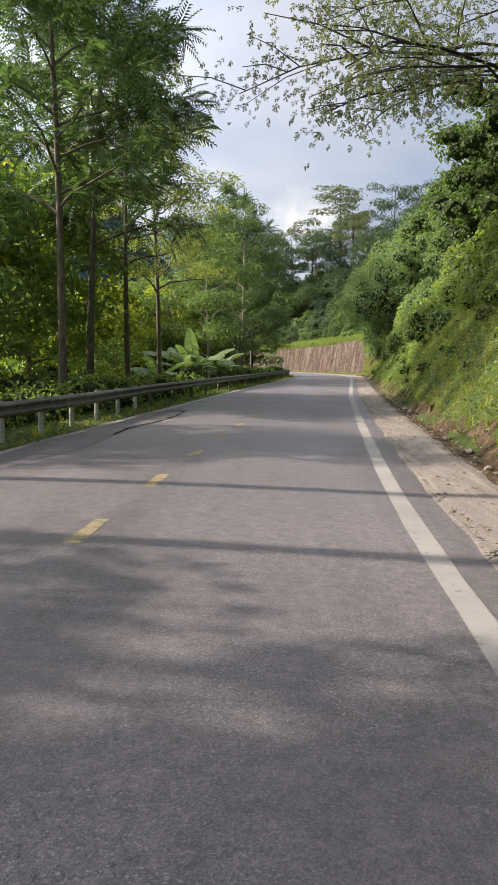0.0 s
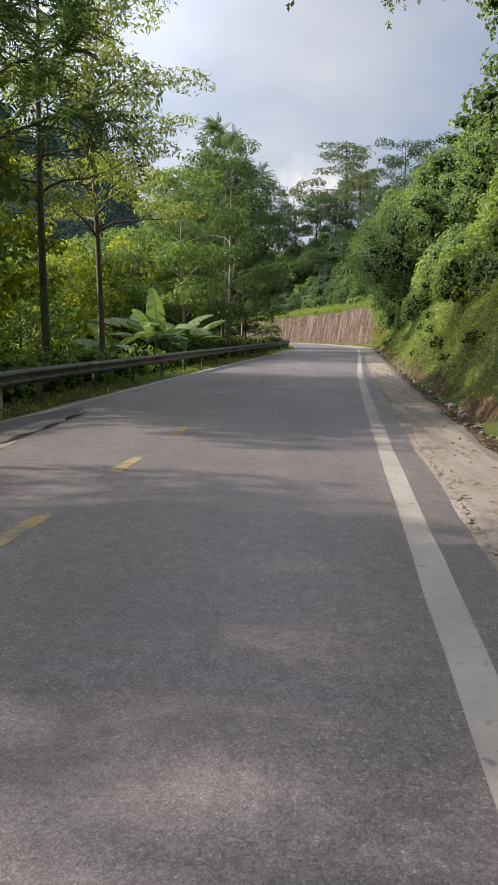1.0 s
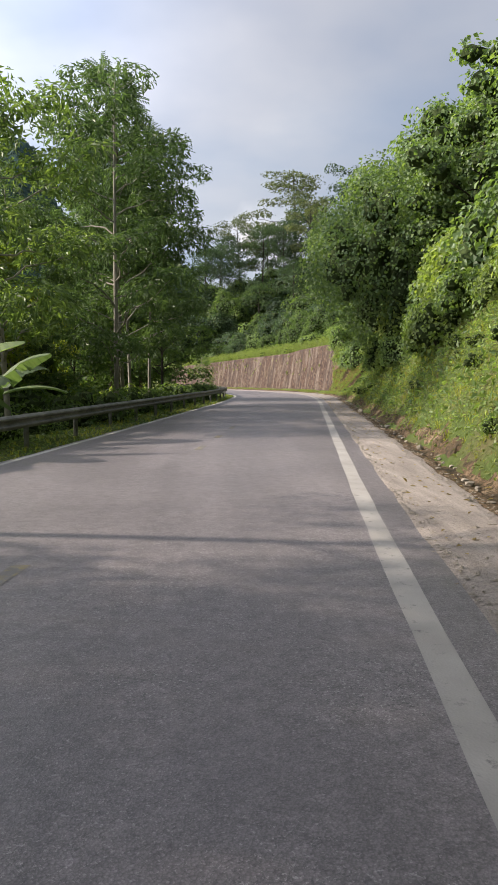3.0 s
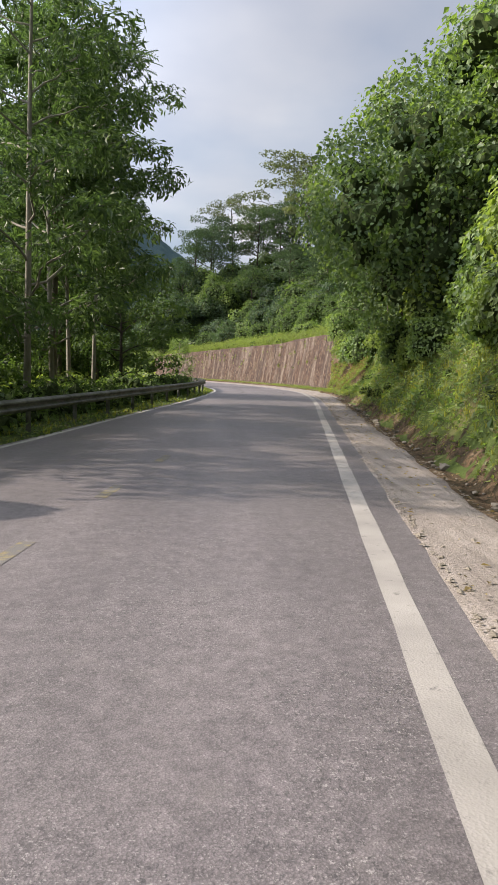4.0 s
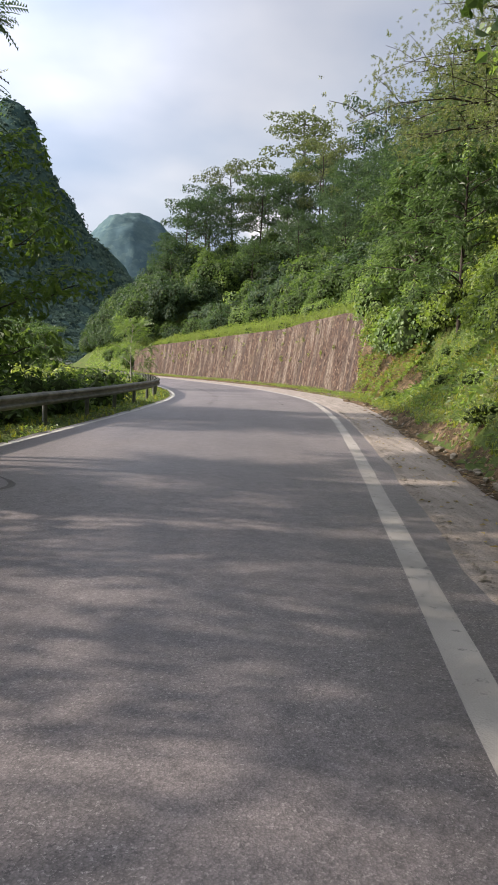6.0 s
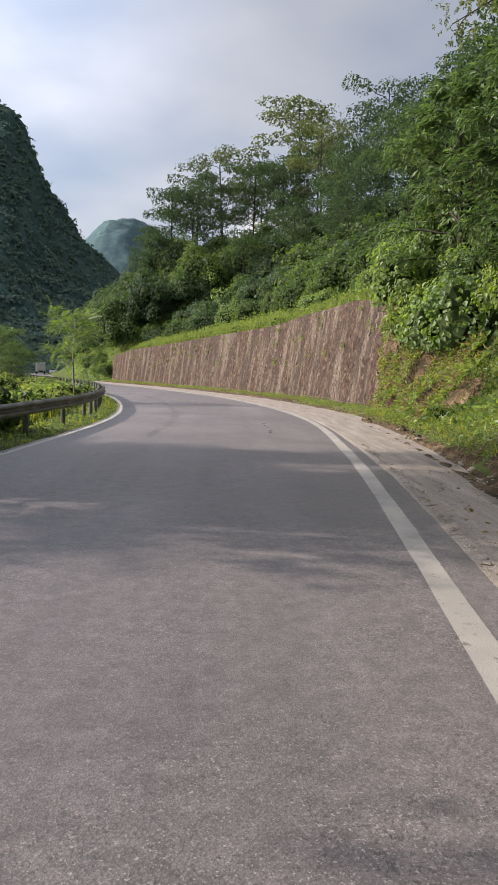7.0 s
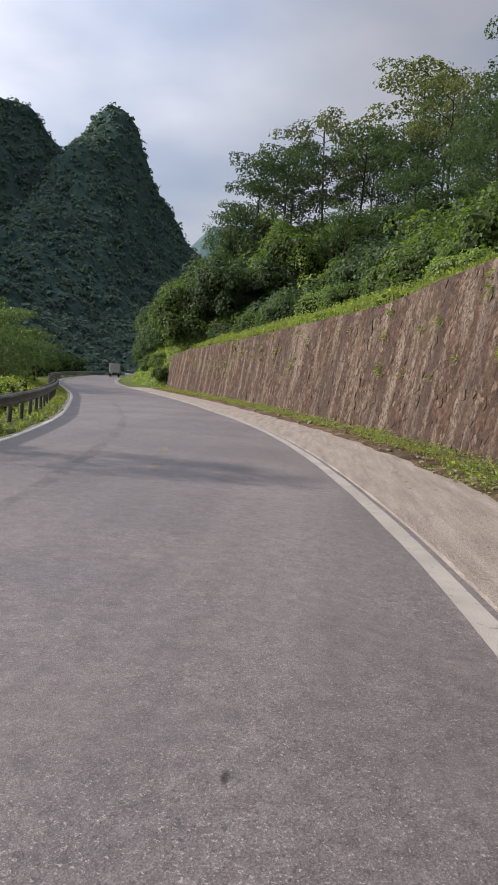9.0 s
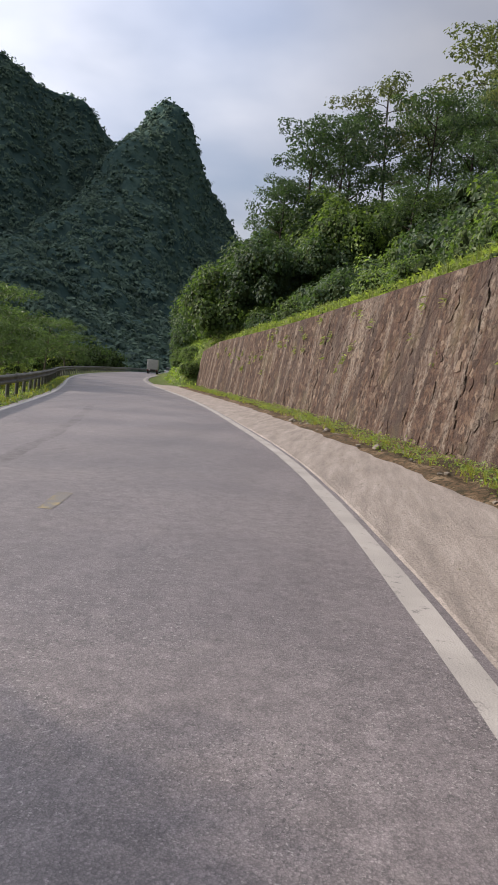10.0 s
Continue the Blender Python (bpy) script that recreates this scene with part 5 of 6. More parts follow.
# ---- the cut bank right of the road ----
big_leaf = Planter(
    make_bush("broad_leaf_bush", "dense bush with broad mid green leaves", 101, 3.2, 2.6, 16, 3500, BROAD, 0.16, L_MID, "bushes on the cut bank", hang=0.7),
    make_bush("broad_leaf_bush", "dense bush with broad bright green leaves", 102, 3.0, 2.4, 16, 3500, BROAD, 0.155, L_BRIGHT, "bushes on the cut bank", hang=0.7),
    make_bush("broad_leaf_bush", "dense bush with small dark green leaves", 103, 3.2, 2.8, 16, 3500, BROAD, 0.155, L_VINE, "bushes on the cut bank", hang=0.7),
    make_bush("broad_leaf_bush", "dense bush with narrow bright green leaves", 104, 3.0, 2.4, 16, 3500, SINGLE, 0.19, L_BRIGHT, "bushes on the cut bank", hang=0.5, tilt=0.55),
)
for y in np.arange(6, 103, 2.25):
    bare = 1.3 + 0.5 * math.sin(y * 0.43) + (1.1 if y < 56 else 0) + (0.8 if y > 76 else 0)
    for step, d in enumerate((bare + 0.6, bare + 2.2, bare + 4.6)):
        o = 1.75 + np.interp(y, [78, 96], [0, 2.4]) + d + rng.uniform(-0.5, 0.5)
        if step == 2 and rng.uniform() < 0.4:
            continue
        x, yy, _ = at(y + rng.uniform(-0.7, 0.7), o)
        big_leaf.put(x, yy, scale=rng.uniform(0.55, 0.95) if step == 0 else rng.uniform(0.9, 1.4), pick=int(rng.choice([0, 1, 2, 3], p=[0.25, 0.35, 0.10, 0.30])), sink=0.35)
for y in np.arange(8, 100, 1.5):
    x, yy, _ = at(y, 1.75 + np.interp(y, [78, 96], [0, 1.2]) + rng.uniform(0.5, 2.9))
    hedge.put(x, yy, scale=rng.uniform(0.18, 0.42), pick=[0, 3, 3, 1][rng.integers(4)], sink=0.06)
bank_tree = Planter(
    make_crown_tree("bank_tree", "leafy bank tree with a broad mid green crown", 111, 9.5, 1.0, 3.9, 22, 13500, BROAD, 0.25, L_VINE, DARK_BARK, 0.15, 0.27, 0.75, 0.45, 0.8, "trees on the bank", 3, cores=0.68, depth=0.45, shape=(0.95, 1.0, 0.7)),
    make_crown_tree("bank_tree", "leafy bank tree with a bright green crown", 112, 8.5, 0.8, 3.7, 22, 13500, BROAD, 0.24, L_MID, DARK_BARK, 0.14, 0.27, 0.75, 0.45, 0.8, "trees on the bank", 3, cores=0.68, depth=0.45, shape=(0.95, 1.0, 0.7)),
    make_crown_tree("bank_tree", "leafy bank tree with a dark green crown", 113, 10.5, 1.2, 4.1, 22, 13500, BROAD, 0.25, L_DARK, DARK_BARK, 0.16, 0.27, 0.75, 0.45, 0.8, "trees on the bank", 3, cores=0.68, depth=0.45, shape=(0.95, 1.0, 0.7)),
)
for y, o, s, i in [(16, 9, 0.9, 2), (24, 8, 0.8, 2), (30, 10, 0.75, 0), (37, 8.2, 0.7, 1), (37.5, 6.8, 0.75, 2), (41, 12, 0.9, 0), (47, 8.0, 0.62, 0), (52, 10.5, 0.85, 2), (57, 8, 0.65, 0), (62, 11, 0.95, 1), (70, 10, 1.0, 0), (76, 8, 0.85, 0), (80, 12, 1.1, 1), (86, 9, 1.0, 0), (92, 13, 1.15, 2), (88, 16, 1.2, 0), (97, 10, 0.9, 1), (100, 17, 1.2, 2), (78, 18, 1.2, 2), (66, 17, 1.1, 0)]:
    x, yy, _ = at(y, o)
    bank_tree.put(x, yy, scale=s, pick=i)
for y, o, s in [(100, 5.2, 1.2), (102.5, 5.0, 1.1), (104.5, 5.2, 1.2), (106.0, 6.2, 0.8), (104, 7.5, 1.4), (107.5, 7.8, 1.2)]:
    x, yy, _ = at(y, o)
    big_leaf.put(x, yy, scale=s, sink=0.2)
vine_tree = make_bush("vine_tree", "big vine covered tree with large heart-shaped green leaves", 121, 9.7, 10.3, 110, 66000, OVATE, 0.15, L_VINE, hang=0.4, tilt=0.75, knob=0.74, category="tree", deep=True, skirt=5.5)
vine_tree.location = (35.6, 69.4, ground_z(35.6, 69.4) - 0.4)
vine_behind = copy_thing(vine_tree, pose(39.6, 72.0, ground_z(39.6, 72.0) - 0.4, 0, 0, 140))
vine_behind.scale = (0.9, 0.9, 0.62)
for x, y, s in [(37.8, 76.0, 1.0), (37.0, 64.0, 0.70)]:
    bank_tree.put(x, y, scale=s, pick=0)
corner = Planter(make_tree("corner_tree", "leafy tree with hanging green leaves beside the wall", 122, 7.2, 0.4, 3.2, 30, SLIM, 0.28, L_FROND, DARK_BARK, 0.10, 6, 4, 0.4, 0.45, top=0.7, leaves_at_twig=9, hang=0.6, group="trees beside the wall"))
for x, y, s in [(39.6, 102.5, 1.05), (39.8, 95.5, 0.95), (41.5, 107.5, 1.05), (43.0, 100.0, 1.4)]:
    corner.put(x, y, scale=s)
over = make_tree("overhanging_tree", "airy tree with dark crooked limbs reaching over the road", 131, 11.0, 3.6, 11.5, 13, SPRAY, 0.25, L_GREY, DARK_BARK, 0.20, 8, 6, 0.22, 0.34, lean=0.06, top=0.85, leaves_at_twig=6, hang=0.9, one_side=math.pi * 0.98)
over.location = (33.5, 29.5, ground_z(33.5, 29.5) - 0.3)
over_small = copy_thing(over, pose(42.0, 92.0, ground_z(42.0, 92.0) - 0.2, 0, 0, 12))
over_small.scale = (0.72, 0.72, 0.72)


# ---- the hill above the wall ----
slope_bush = Planter(
    make_bush("hill_bush", "dense dark green hillside bush", 141, 5.0, 3.8, 18, 3300, BROAD, 0.25, L_HILL, "bushes on the hill", hang=0.8),
    make_bush("hill_bush", "dense mid green hillside bush", 142, 5.0, 3.6, 18, 3300, BROAD, 0.25, L_DARK, "bushes on the hill", hang=0.8),
    make_bush("hill_bush", "dense dark green hillside bush with fine leaves", 146, 5.0, 3.6, 18, 5200, BROAD, 0.20, L_DARK, "bushes on the hill", hang=0.8),
    make_bush("hill_bush", "dense mid green hillside bush with fine leaves", 147, 4.8, 3.2, 18, 5200, BROAD, 0.19, L_MID, "bushes on the hill", hang=0.8),
    make_bush("hill_bush", "dense bright green hillside bush", 143, 4.6, 3.0, 18, 3300, BROAD, 0.24, L_MID, "bushes on the hill", hang=0.8),
)
for y in np.arange(103, 172, 4.2):
    for o, s in ((9.6, 0.62), (13, 0.95), (17.5, 1.15), (23, 1.3), (30, 1.5)):
        x, yy, _ = at(y + rng.uniform(-1.5, 1.5), o + rng.uniform(-1.2, 1.2))
        slope_bush.put(x, yy, scale=s * rng.uniform(0.8, 1.25), pick=int(rng.choice([2, 3], p=[0.6, 0.4]) if y < 130 and o < 18 else rng.choice([0, 1, 4], p=[0.55, 0.35, 0.10])), sink=0.4)
mound = Planter(
    make_bush("vine_mound", "tall vine covered mound of dense dark green leaves", 144, 7.0, 7.6, 34, 6000, BROAD, 0.29, L_HILL, "vine mounds past the wall", hang=1.0, knob=0.85, deep=True),
    make_bush("vine_mound", "tall vine covered mound of dense blue green leaves", 145, 7.0, 7.0, 34, 6000, BROAD, 0.29, L_DARK, "vine mounds past the wall", hang=1.0, knob=0.85, deep=True),
)
for y in np.arange(170.5, 236, 4.6):
    for o, s in ((6.2, 0.95), (10.0, 1.15), (16.5, 1.35)):
        x, yy, _ = at(y + rng.uniform(-1, 1), o + rng.uniform(-0.6, 0.8))
        mound.put(x, yy, scale=s * rng.uniform(0.85, 1.15), pick=int(rng.choice([0, 1], p=[0.75, 0.25])), sink=1.0)
for y, o, s in [(136, 26, 0.7), (148, 22, 0.75), (158, 18, 0.8), (163, 24, 1.0), (126, 27, 0.7), (116, 24, 0.6), (152, 31, 0.9)]:
    x, yy, _ = at(y, o)
    mound.put(x, yy, scale=s, sink=1.0)
for x, y, s in [(26, 191, 1.15), (30, 196, 1.25), (35, 200, 1.35), (40, 205, 1.4), (46, 209, 1.5), (53, 206, 1.5), (58, 198, 1.5)]:
    mound.put(x, y, scale=s, sink=1.0)
for y in np.arange(168, 184, 2.2):
    x, yy, _ = at(y, 3.6 + rng.uniform(-0.2, 0.3))
    slope_bush.put(x, yy, scale=rng.uniform(0.3, 0.45), pick=1, sink=0.2)
for y in np.arange(105, 168, 1.5):
    x, yy, _ = at(y + rng.uniform(-0.5, 0.5), 5.35 + rng.uniform(0, 2.6) * (1.0 if y < 130 else 0.5))
    hedge.put(x, yy, scale=rng.uniform(0.30, 0.62), pick=[0, 3, 3, 1][rng.integers(4)], sink=0.08)
crest = Planter(
    make_crown_tree("crest_tree", "tall broadleaf tree with an open dark crown on the hill", 151, 21, 8.0, 5.8, 15, 7600, SINGLE, 0.40, L_HILL, DARK_BARK, 0.20, 0.25, 0.6, 0.6, 0.4, "trees on the hill", 3, shape=(0.8, 1.0, 0.6)),
    make_crown_tree("crest_tree", "tall tree with a loose grey green crown on the hill", 152, 22, 8.5, 5.2, 14, 6800, SINGLE, 0.40, L_GREY, DARK_BARK, 0.20, 0.25, 0.55, 0.6, 0.4, "trees on the hill", 3, shape=(0.8, 1.0, 0.6)),
    make_crown_tree("crest_tree", "tall tree with a full dark green crown on the hill", 153, 20, 5.5, 5.8, 18, 8600, SINGLE, 0.41, L_HILL, DARK_BARK, 0.18, 0.26, 0.62, 0.55, 0.4, "trees on the hill", 3, shape=(0.85, 1.0, 0.6)),
)
for x, y, s, i in [(24.0, 184, 0.78, 0), (27.0, 187, 0.80, 2), (21.8, 182, 0.58, 2), (27.5, 194, 0.86, 0), (31.5, 196, 0.90, 1), (36, 192, 0.80, 0), (41, 197, 0.86, 2), (46, 189, 0.92, 1), (50, 181, 0.80, 2), (55, 172, 1.0, 2), (47, 202, 1.05, 2), (56, 190, 1.15, 0), (60, 163, 0.85, 1), (57, 150, 0.95, 2), (38, 206, 0.9, 2), (64, 178, 1.2, 2), (52, 139, 0.7, 2), (60, 130, 1.0, 0), (55, 121, 0.75, 2), (66, 142, 1.1, 2), (49, 113, 0.6, 1), (58, 109, 0.85, 0), (47, 119, 0.62, 2), (50, 127, 0.75, 2), (46.5, 136, 0.6, 2), (51, 151, 0.75, 0), (44, 152, 0.5, 2), (40, 166, 0.55, 0), (34, 173, 0.5, 2), (48, 166, 0.8, 2)]:
    crest.put(x, y, scale=s, pick=i)
for x, y, s, i in [(34, 189, 1.3, 0), (25, 181, 1.2, 0), (29, 184, 1.3, 1), (31, 190, 1.4, 0), (38.5, 187, 1.6, 1), (43, 184, 1.7, 0), (47, 178, 1.8, 1), (51, 171, 1.9, 4), (42, 194, 1.9, 0), (50, 186, 2.1, 1), (55, 163, 1.9, 4), (56, 154, 1.8, 1), (53, 145, 1.6, 4), (58, 138, 1.8, 1), (37, 197, 1.7, 0), (60, 172, 2.2, 0)]:
    slope_bush.put(x, y, scale=s, pick=i, sink=0.5)
layered = make_crown_tree("layered_tree", "very tall tree with flat airy layers of foliage", 155, 28, 13, 8.0, 18, 6500, SINGLE, 0.55, L_GREY, DARK_BARK, 0.26, 0.25, 0.26, 0.30, 0.2, "", 3, shape=(1.0, 0.9, 0.45))
layered.location = (45.2, 212, ground_z(45.2, 212))
layered.scale = (1.1, 1.1, 1.1)


# ---- grass ----
def grass(name, label, places, sizes, mat, template=TUFT, seed=1):
    v, f = upright(template, np.array(places), np.array(sizes), np.random.default_rng(seed))
    return thing(name, label, "grass", kind="stuff", data=mesh_np(name, v, f, mat))


def sown(n, y0, y1, o0, o1, seed):
    """Places strewn along the road between two offsets, on the ground."""
    rng = np.random.default_rng(seed)
    ys, os_ = rng.uniform(y0, y1, n), rng.uniform(0, 1, n)
    p = np.array([at(y, o0(y) + (o1(y) - o0(y)) * o) for y, o in zip(ys, os_)])
    p[:, 2] = height(p[:, 0], p[:, 1]) - 0.02
    return p, rng


def foot_of(y):
    return float(np.interp(y, [78, 96, 103, 107], [1.75, 2.0, 2.0, 2.0]))


p, r = sown(7000, 3, 112, lambda y: foot_of(y) + 0.25, lambda y: foot_of(y) + 3.6, 31)
grass("bank_grass", "bright green drooping grass on the cut bank", p, r.uniform(0.08, 0.20, len(p)), L_GRASS)
p, r = sown(1500, 3, 104, lambda y: foot_of(y) + 0.3, lambda y: foot_of(y) + 3.6, 38)
grass("bank_tufts", "long arching green grass tufts hanging over the cut bank", p, r.uniform(0.20, 0.40, len(p)), L_GRASS)
p, r = sown(700, 3, 109, lambda y: foot_of(y) + 0.1, lambda y: foot_of(y) + 2.6, 32)
grass("dry_grass", "dry yellow brown grass on the cut bank", p, r.uniform(0.08, 0.22, len(p)), L_DRY)
p, r = sown(2000, 0, 170, lambda y: -6.35, lambda y: -8.4, 33)
grass("verge_grass", "short grass on the verge under the guardrail", p, r.uniform(0.07, 0.26, len(p)), L_GRASS)
p, r = sown(1300, 96, 178, lambda y: 2.6, lambda y: 3.75, 34)
p[:, 2] += 0.08
grass("wall_foot_grass", "low weeds and grass along the foot of the wall", p, r.uniform(0.08, 0.26, len(p)), L_GRASS)
p, r = sown(1200, 104, 168, lambda y: 4.6, lambda y: 7.6, 35)
grass("wall_top_grass", "bright yellow green ferns and grass above the wall", p, r.uniform(0.45, 1.15, len(p)), L_OLIVE)
p, r = sown(1100, 96, 165, lambda y: -8.2, lambda y: -12, 36)
grass("meadow_grass", "tall yellow green grass behind the guardrail", p, r.uniform(0.3, 0.9, len(p)), L_GRASS)


def carpet(name, label, n, y0, y1, o0, o1, mat, lo, hi, seed, rise=0.05):
    """Low leafy weeds: single leaves strewn thick over the ground."""
    p, r = sown(n, y0, y1, o0, o1, seed)
    p[:, 2] += 0.02 + (0.10 if name.startswith("wall_foot") else 0) + rise * r.uniform(0, 1, len(p)) ** 2
    v, f = scatter(SINGLE, p, r.normal(0, 1, (len(p), 3)) * [1, 1, 0.5], r.uniform(lo, hi, len(p)), r, 0.5)
    return thing(name, label, "weeds", kind="stuff", data=mesh_np(name, v, f, mat))


carpet("bank_weeds", "small olive green weeds covering the cut bank", 40000, 4, 112, lambda y: foot_of(y) + 0.12, lambda y: foot_of(y) + 3.2, L_OLIVE, 0.045, 0.13, 51, 0.16)
carpet("bank_creeper", "yellow green creepers covering the cut bank", 24000, 4, 112, lambda y: foot_of(y) + 0.4, lambda y: foot_of(y) + 3.6, L_MID, 0.05, 0.15, 52, 0.22)
carpet("bank_ivy", "dull green leafy creepers hanging over the cut bank", 6000, 38, 98, lambda y: foot_of(y) + 0.5, lambda y: foot_of(y) + 4.2, L_MID, 0.10, 0.24, 61, 0.35)
carpet("verge_weeds", "low leafy weeds under the guardrail", 13000, 2, 165, lambda y: -6.3, lambda y: -8.8, L_MID, 0.04, 0.13, 53, 0.10)
carpet("verge_clover", "light olive weeds beside the road's edge", 9000, 2, 165, lambda y: -6.25, lambda y: -8.6, L_OLIVE, 0.03, 0.10, 54, 0.06)
carpet("wall_foot_clover", "small dull green weeds along the foot of the wall", 9000, 98, 178, lambda y: 2.75 + 0.25 * math.sin(y * 0.9), lambda y: 3.85, L_MID, 0.03, 0.09, 59, 0.16)
carpet("wall_foot_weeds", "low green weeds along the foot of the wall", 9000, 98, 178, lambda y: 2.6 + 0.25 * math.sin(y * 0.9), lambda y: 3.85, L_BRIGHT, 0.03, 0.09, 55, 0.20)
carpet("wall_top_weeds", "bright yellow green creepers above the wall", 24000, 104, 168, lambda y: 4.9, lambda y: 10.0 if y < 124 else 8.2, L_BRIGHT, 0.08, 0.22, 56, 0.7)
carpet("slope_weeds", "leafy green weeds on the bank past the wall", 6000, 165, 215, lambda y: 2.2, lambda y: 8.5, L_MID, 0.15, 0.40, 58, 0.3)
carpet("slope_creeper", "dark green creepers between the hillside bushes", 12000, 106, 200, lambda y: 9.0, lambda y: 30.0, L_DARK, 0.3, 0.7, 57, 0.8)


def end_weeds():
    """Leaves creeping over the earth at the wall's end."""
    rng = np.random.default_rng(60)
    n = 10000
    p = []
    for _ in range(n):
        y, u = rng.uniform(96, 105), rng.uniform(0, 1) ** 0.8
        t = np.clip((y - 96.0) / 8.4, 0, 1)
        v = (2.2 + 2.2 * t) * u
        if math.sin(y * 1.7 + v * 1.3) + 0.6 * math.sin(v * 2.9 - y) < -0.35 - 0.5 * u:
            continue
        p.append(at(y, 2.5 + 1.15 * t + (0.95 - 0.78 * t**1.5) * v - 0.10 - rng.uniform(0, 0.12), v + 0.03))
    p = np.array(p)
    dry = p[: len(p) // 9] + [-0.05, 0, 0]
    v, f = scatter(SLIM, dry, rng.normal(0, 1, (len(dry), 3)) * [0.6, 0.8, 0.6] + [-0.7, 0, 0.3], rng.uniform(0.10, 0.30, len(dry)), rng, 0.5)
    thing("dry_weeds", "dry straw brown weeds over the earth beside the wall", "weeds", kind="stuff", data=mesh_np("dry_weeds", v, f, L_DRY))
    p = p[len(p) // 3 :]
    v, f = scatter(SINGLE, p, rng.normal(0, 1, (len(p), 3)) * [0.6, 1, 0.5] + [-0.6, 0, -0.5], rng.uniform(0.06, 0.20, len(p)), rng, 0.5)
    thing("end_creeper", "green creepers over the earth beside the wall", "weeds", kind="stuff", data=mesh_np("end_creeper", v, f, L_BRIGHT))


end_weeds()


# ---- vehicles standing at the far bend ----
RUBBER = mat_plain("black tyre rubber", (0.012, 0.012, 0.012), (0.03, 0.03, 0.03), 0.85)
CARGO = mat_plain("dusty grey cargo box paint", (0.30, 0.30, 0.29), (0.42, 0.41, 0.39), 0.6)
CHASSIS = mat_plain("dark chassis steel", (0.02, 0.02, 0.02), (0.05, 0.05, 0.05), 0.7)
CAR_WHITE = mat_plain("white car paint", (0.62, 0.62, 0.62), (0.72, 0.72, 0.72), 0.3)
DARK_GLASS = mat_plain("dark car glass", (0.015, 0.018, 0.02), (0.03, 0.034, 0.036), 0.08)
RED_LAMP = mat_plain("red lamp glass", (0.30, 0.02, 0.02), (0.40, 0.03, 0.03), 0.3)


def make_wheel(parent, x, y, r, wide):
    bm = bmesh.new()
    bmesh.ops.create_cone(bm, cap_ends=True, segments=20, radius1=r, radius2=r, depth=wide)
    bmesh.ops.bevel(bm, geom=[e for e in bm.edges if abs(e.verts[0].co.z - e.verts[1].co.z) < 1e-4], offset=0.04, segments=2, affect="EDGES")
    bmesh.ops.transform(bm, matrix=pose(x, y, r, 0, 90, 0), verts=bm.verts)
    wheel = part("wheel", bm, RUBBER, parent, smooth=False)
    bm = bmesh.new()
    bmesh.ops.create_cone(bm, cap_ends=True, segments=16, radius1=r * 0.55, radius2=r * 0.5, depth=wide + 0.02)
    bmesh.ops.transform(bm, matrix=pose(x, y, r, 0, 90, 0), verts=bm.verts)
    part("rim", bm, CARGO, wheel)


def make_truck():
    ob = thing("box_truck", "small grey box truck seen from behind on the road", "truck")
    bm = bmesh.new()
    box(bm, (-1.05, -0.2, 0.85), (1.05, 4.0, 2.75), 0.05)
    for z in (1.15, 1.55, 1.95, 2.35):
        box(bm, (-1.065, -0.21, z), (1.065, 3.9, z + 0.05), 0.01)
    body = part("cargo_box", bm, CARGO, ob, "ribbed grey cargo box")
    for s in (-1, 1):
        bm = bmesh.new()
        box(bm, (min(s * 0.03, s * 0.98), -0.235, 0.92), (max(s * 0.03, s * 0.98), -0.2, 2.66), 0.012)
        part("rear_door", bm, CARGO, body)
        bm = bmesh.new()
        box(bm, (s * 0.86 - 0.12, -0.20, 0.62), (s * 0.86 + 0.12, -0.12, 0.74), 0.015)
        part("tail_lamp", bm, RED_LAMP, ob)
        for y in (0.75, 4.9):
            make_wheel(ob, s * 0.85, y, 0.40, 0.26)
    bm = bmesh.new()
    box(bm, (-0.45, -0.1, 0.45), (0.45, 5.2, 0.85), 0.03)
    box(bm, (-1.0, -0.12, 0.5), (1.0, 0.0, 0.62), 0.02)
    part("chassis", bm, CHASSIS, ob)
    bm = bmesh.new()
    made = box(bm, (-0.95, 4.15, 0.6), (0.95, 5.7, 2.3), 0.10)
    for v in bm.verts:
        if v.co.z > 1.5 and v.co.y > 5:
            v.co.y -= 0.35
    part("cab", bm, CAR_WHITE, ob)
    return ob


def make_car():
    ob = thing("car", "small white hatchback standing beside the road", "car")
    bm = bmesh.new()
    box(bm, (-0.85, 0, 0.28), (0.85, 4.0, 0.85), 0.10)
    part("body", bm, CAR_WHITE, ob)
    bm = bmesh.new()
    box(bm, (-0.74, 0.35, 0.83), (0.74, 2.7, 1.42), 0.05)
    for v in bm.verts:
        if v.co.z > 1.1:
            v.co.x *= 0.84
            v.co.y += 0.25 if v.co.y < 1.5 else -0.5
    part("windows", bm, DARK_GLASS, ob)
    bm = bmesh.new()
    box(bm, (-0.62, 0.62, 1.40), (0.62, 2.2, 1.46), 0.02)
    part("roof", bm, CAR_WHITE, ob)
    for s in (-1, 1):
        for y in (0.75, 3.2):
            make_wheel(ob, s * 0.76, y, 0.29, 0.19)
        bm = bmesh.new()
        box(bm, (s * 0.72 - 0.1, -0.015, 0.62), (s * 0.72 + 0.1, 0.02, 0.76), 0.01)
        part("tail_lamp", bm, RED_LAMP, ob)
    return ob


truck = make_truck()
truck.matrix_basis = pose(*at(247.0, -1.55, 0.02), 0, 0, 14)
car = make_car()
car.matrix_basis = pose(-9.1, 258.0, 0.03, 0, 0, 6)


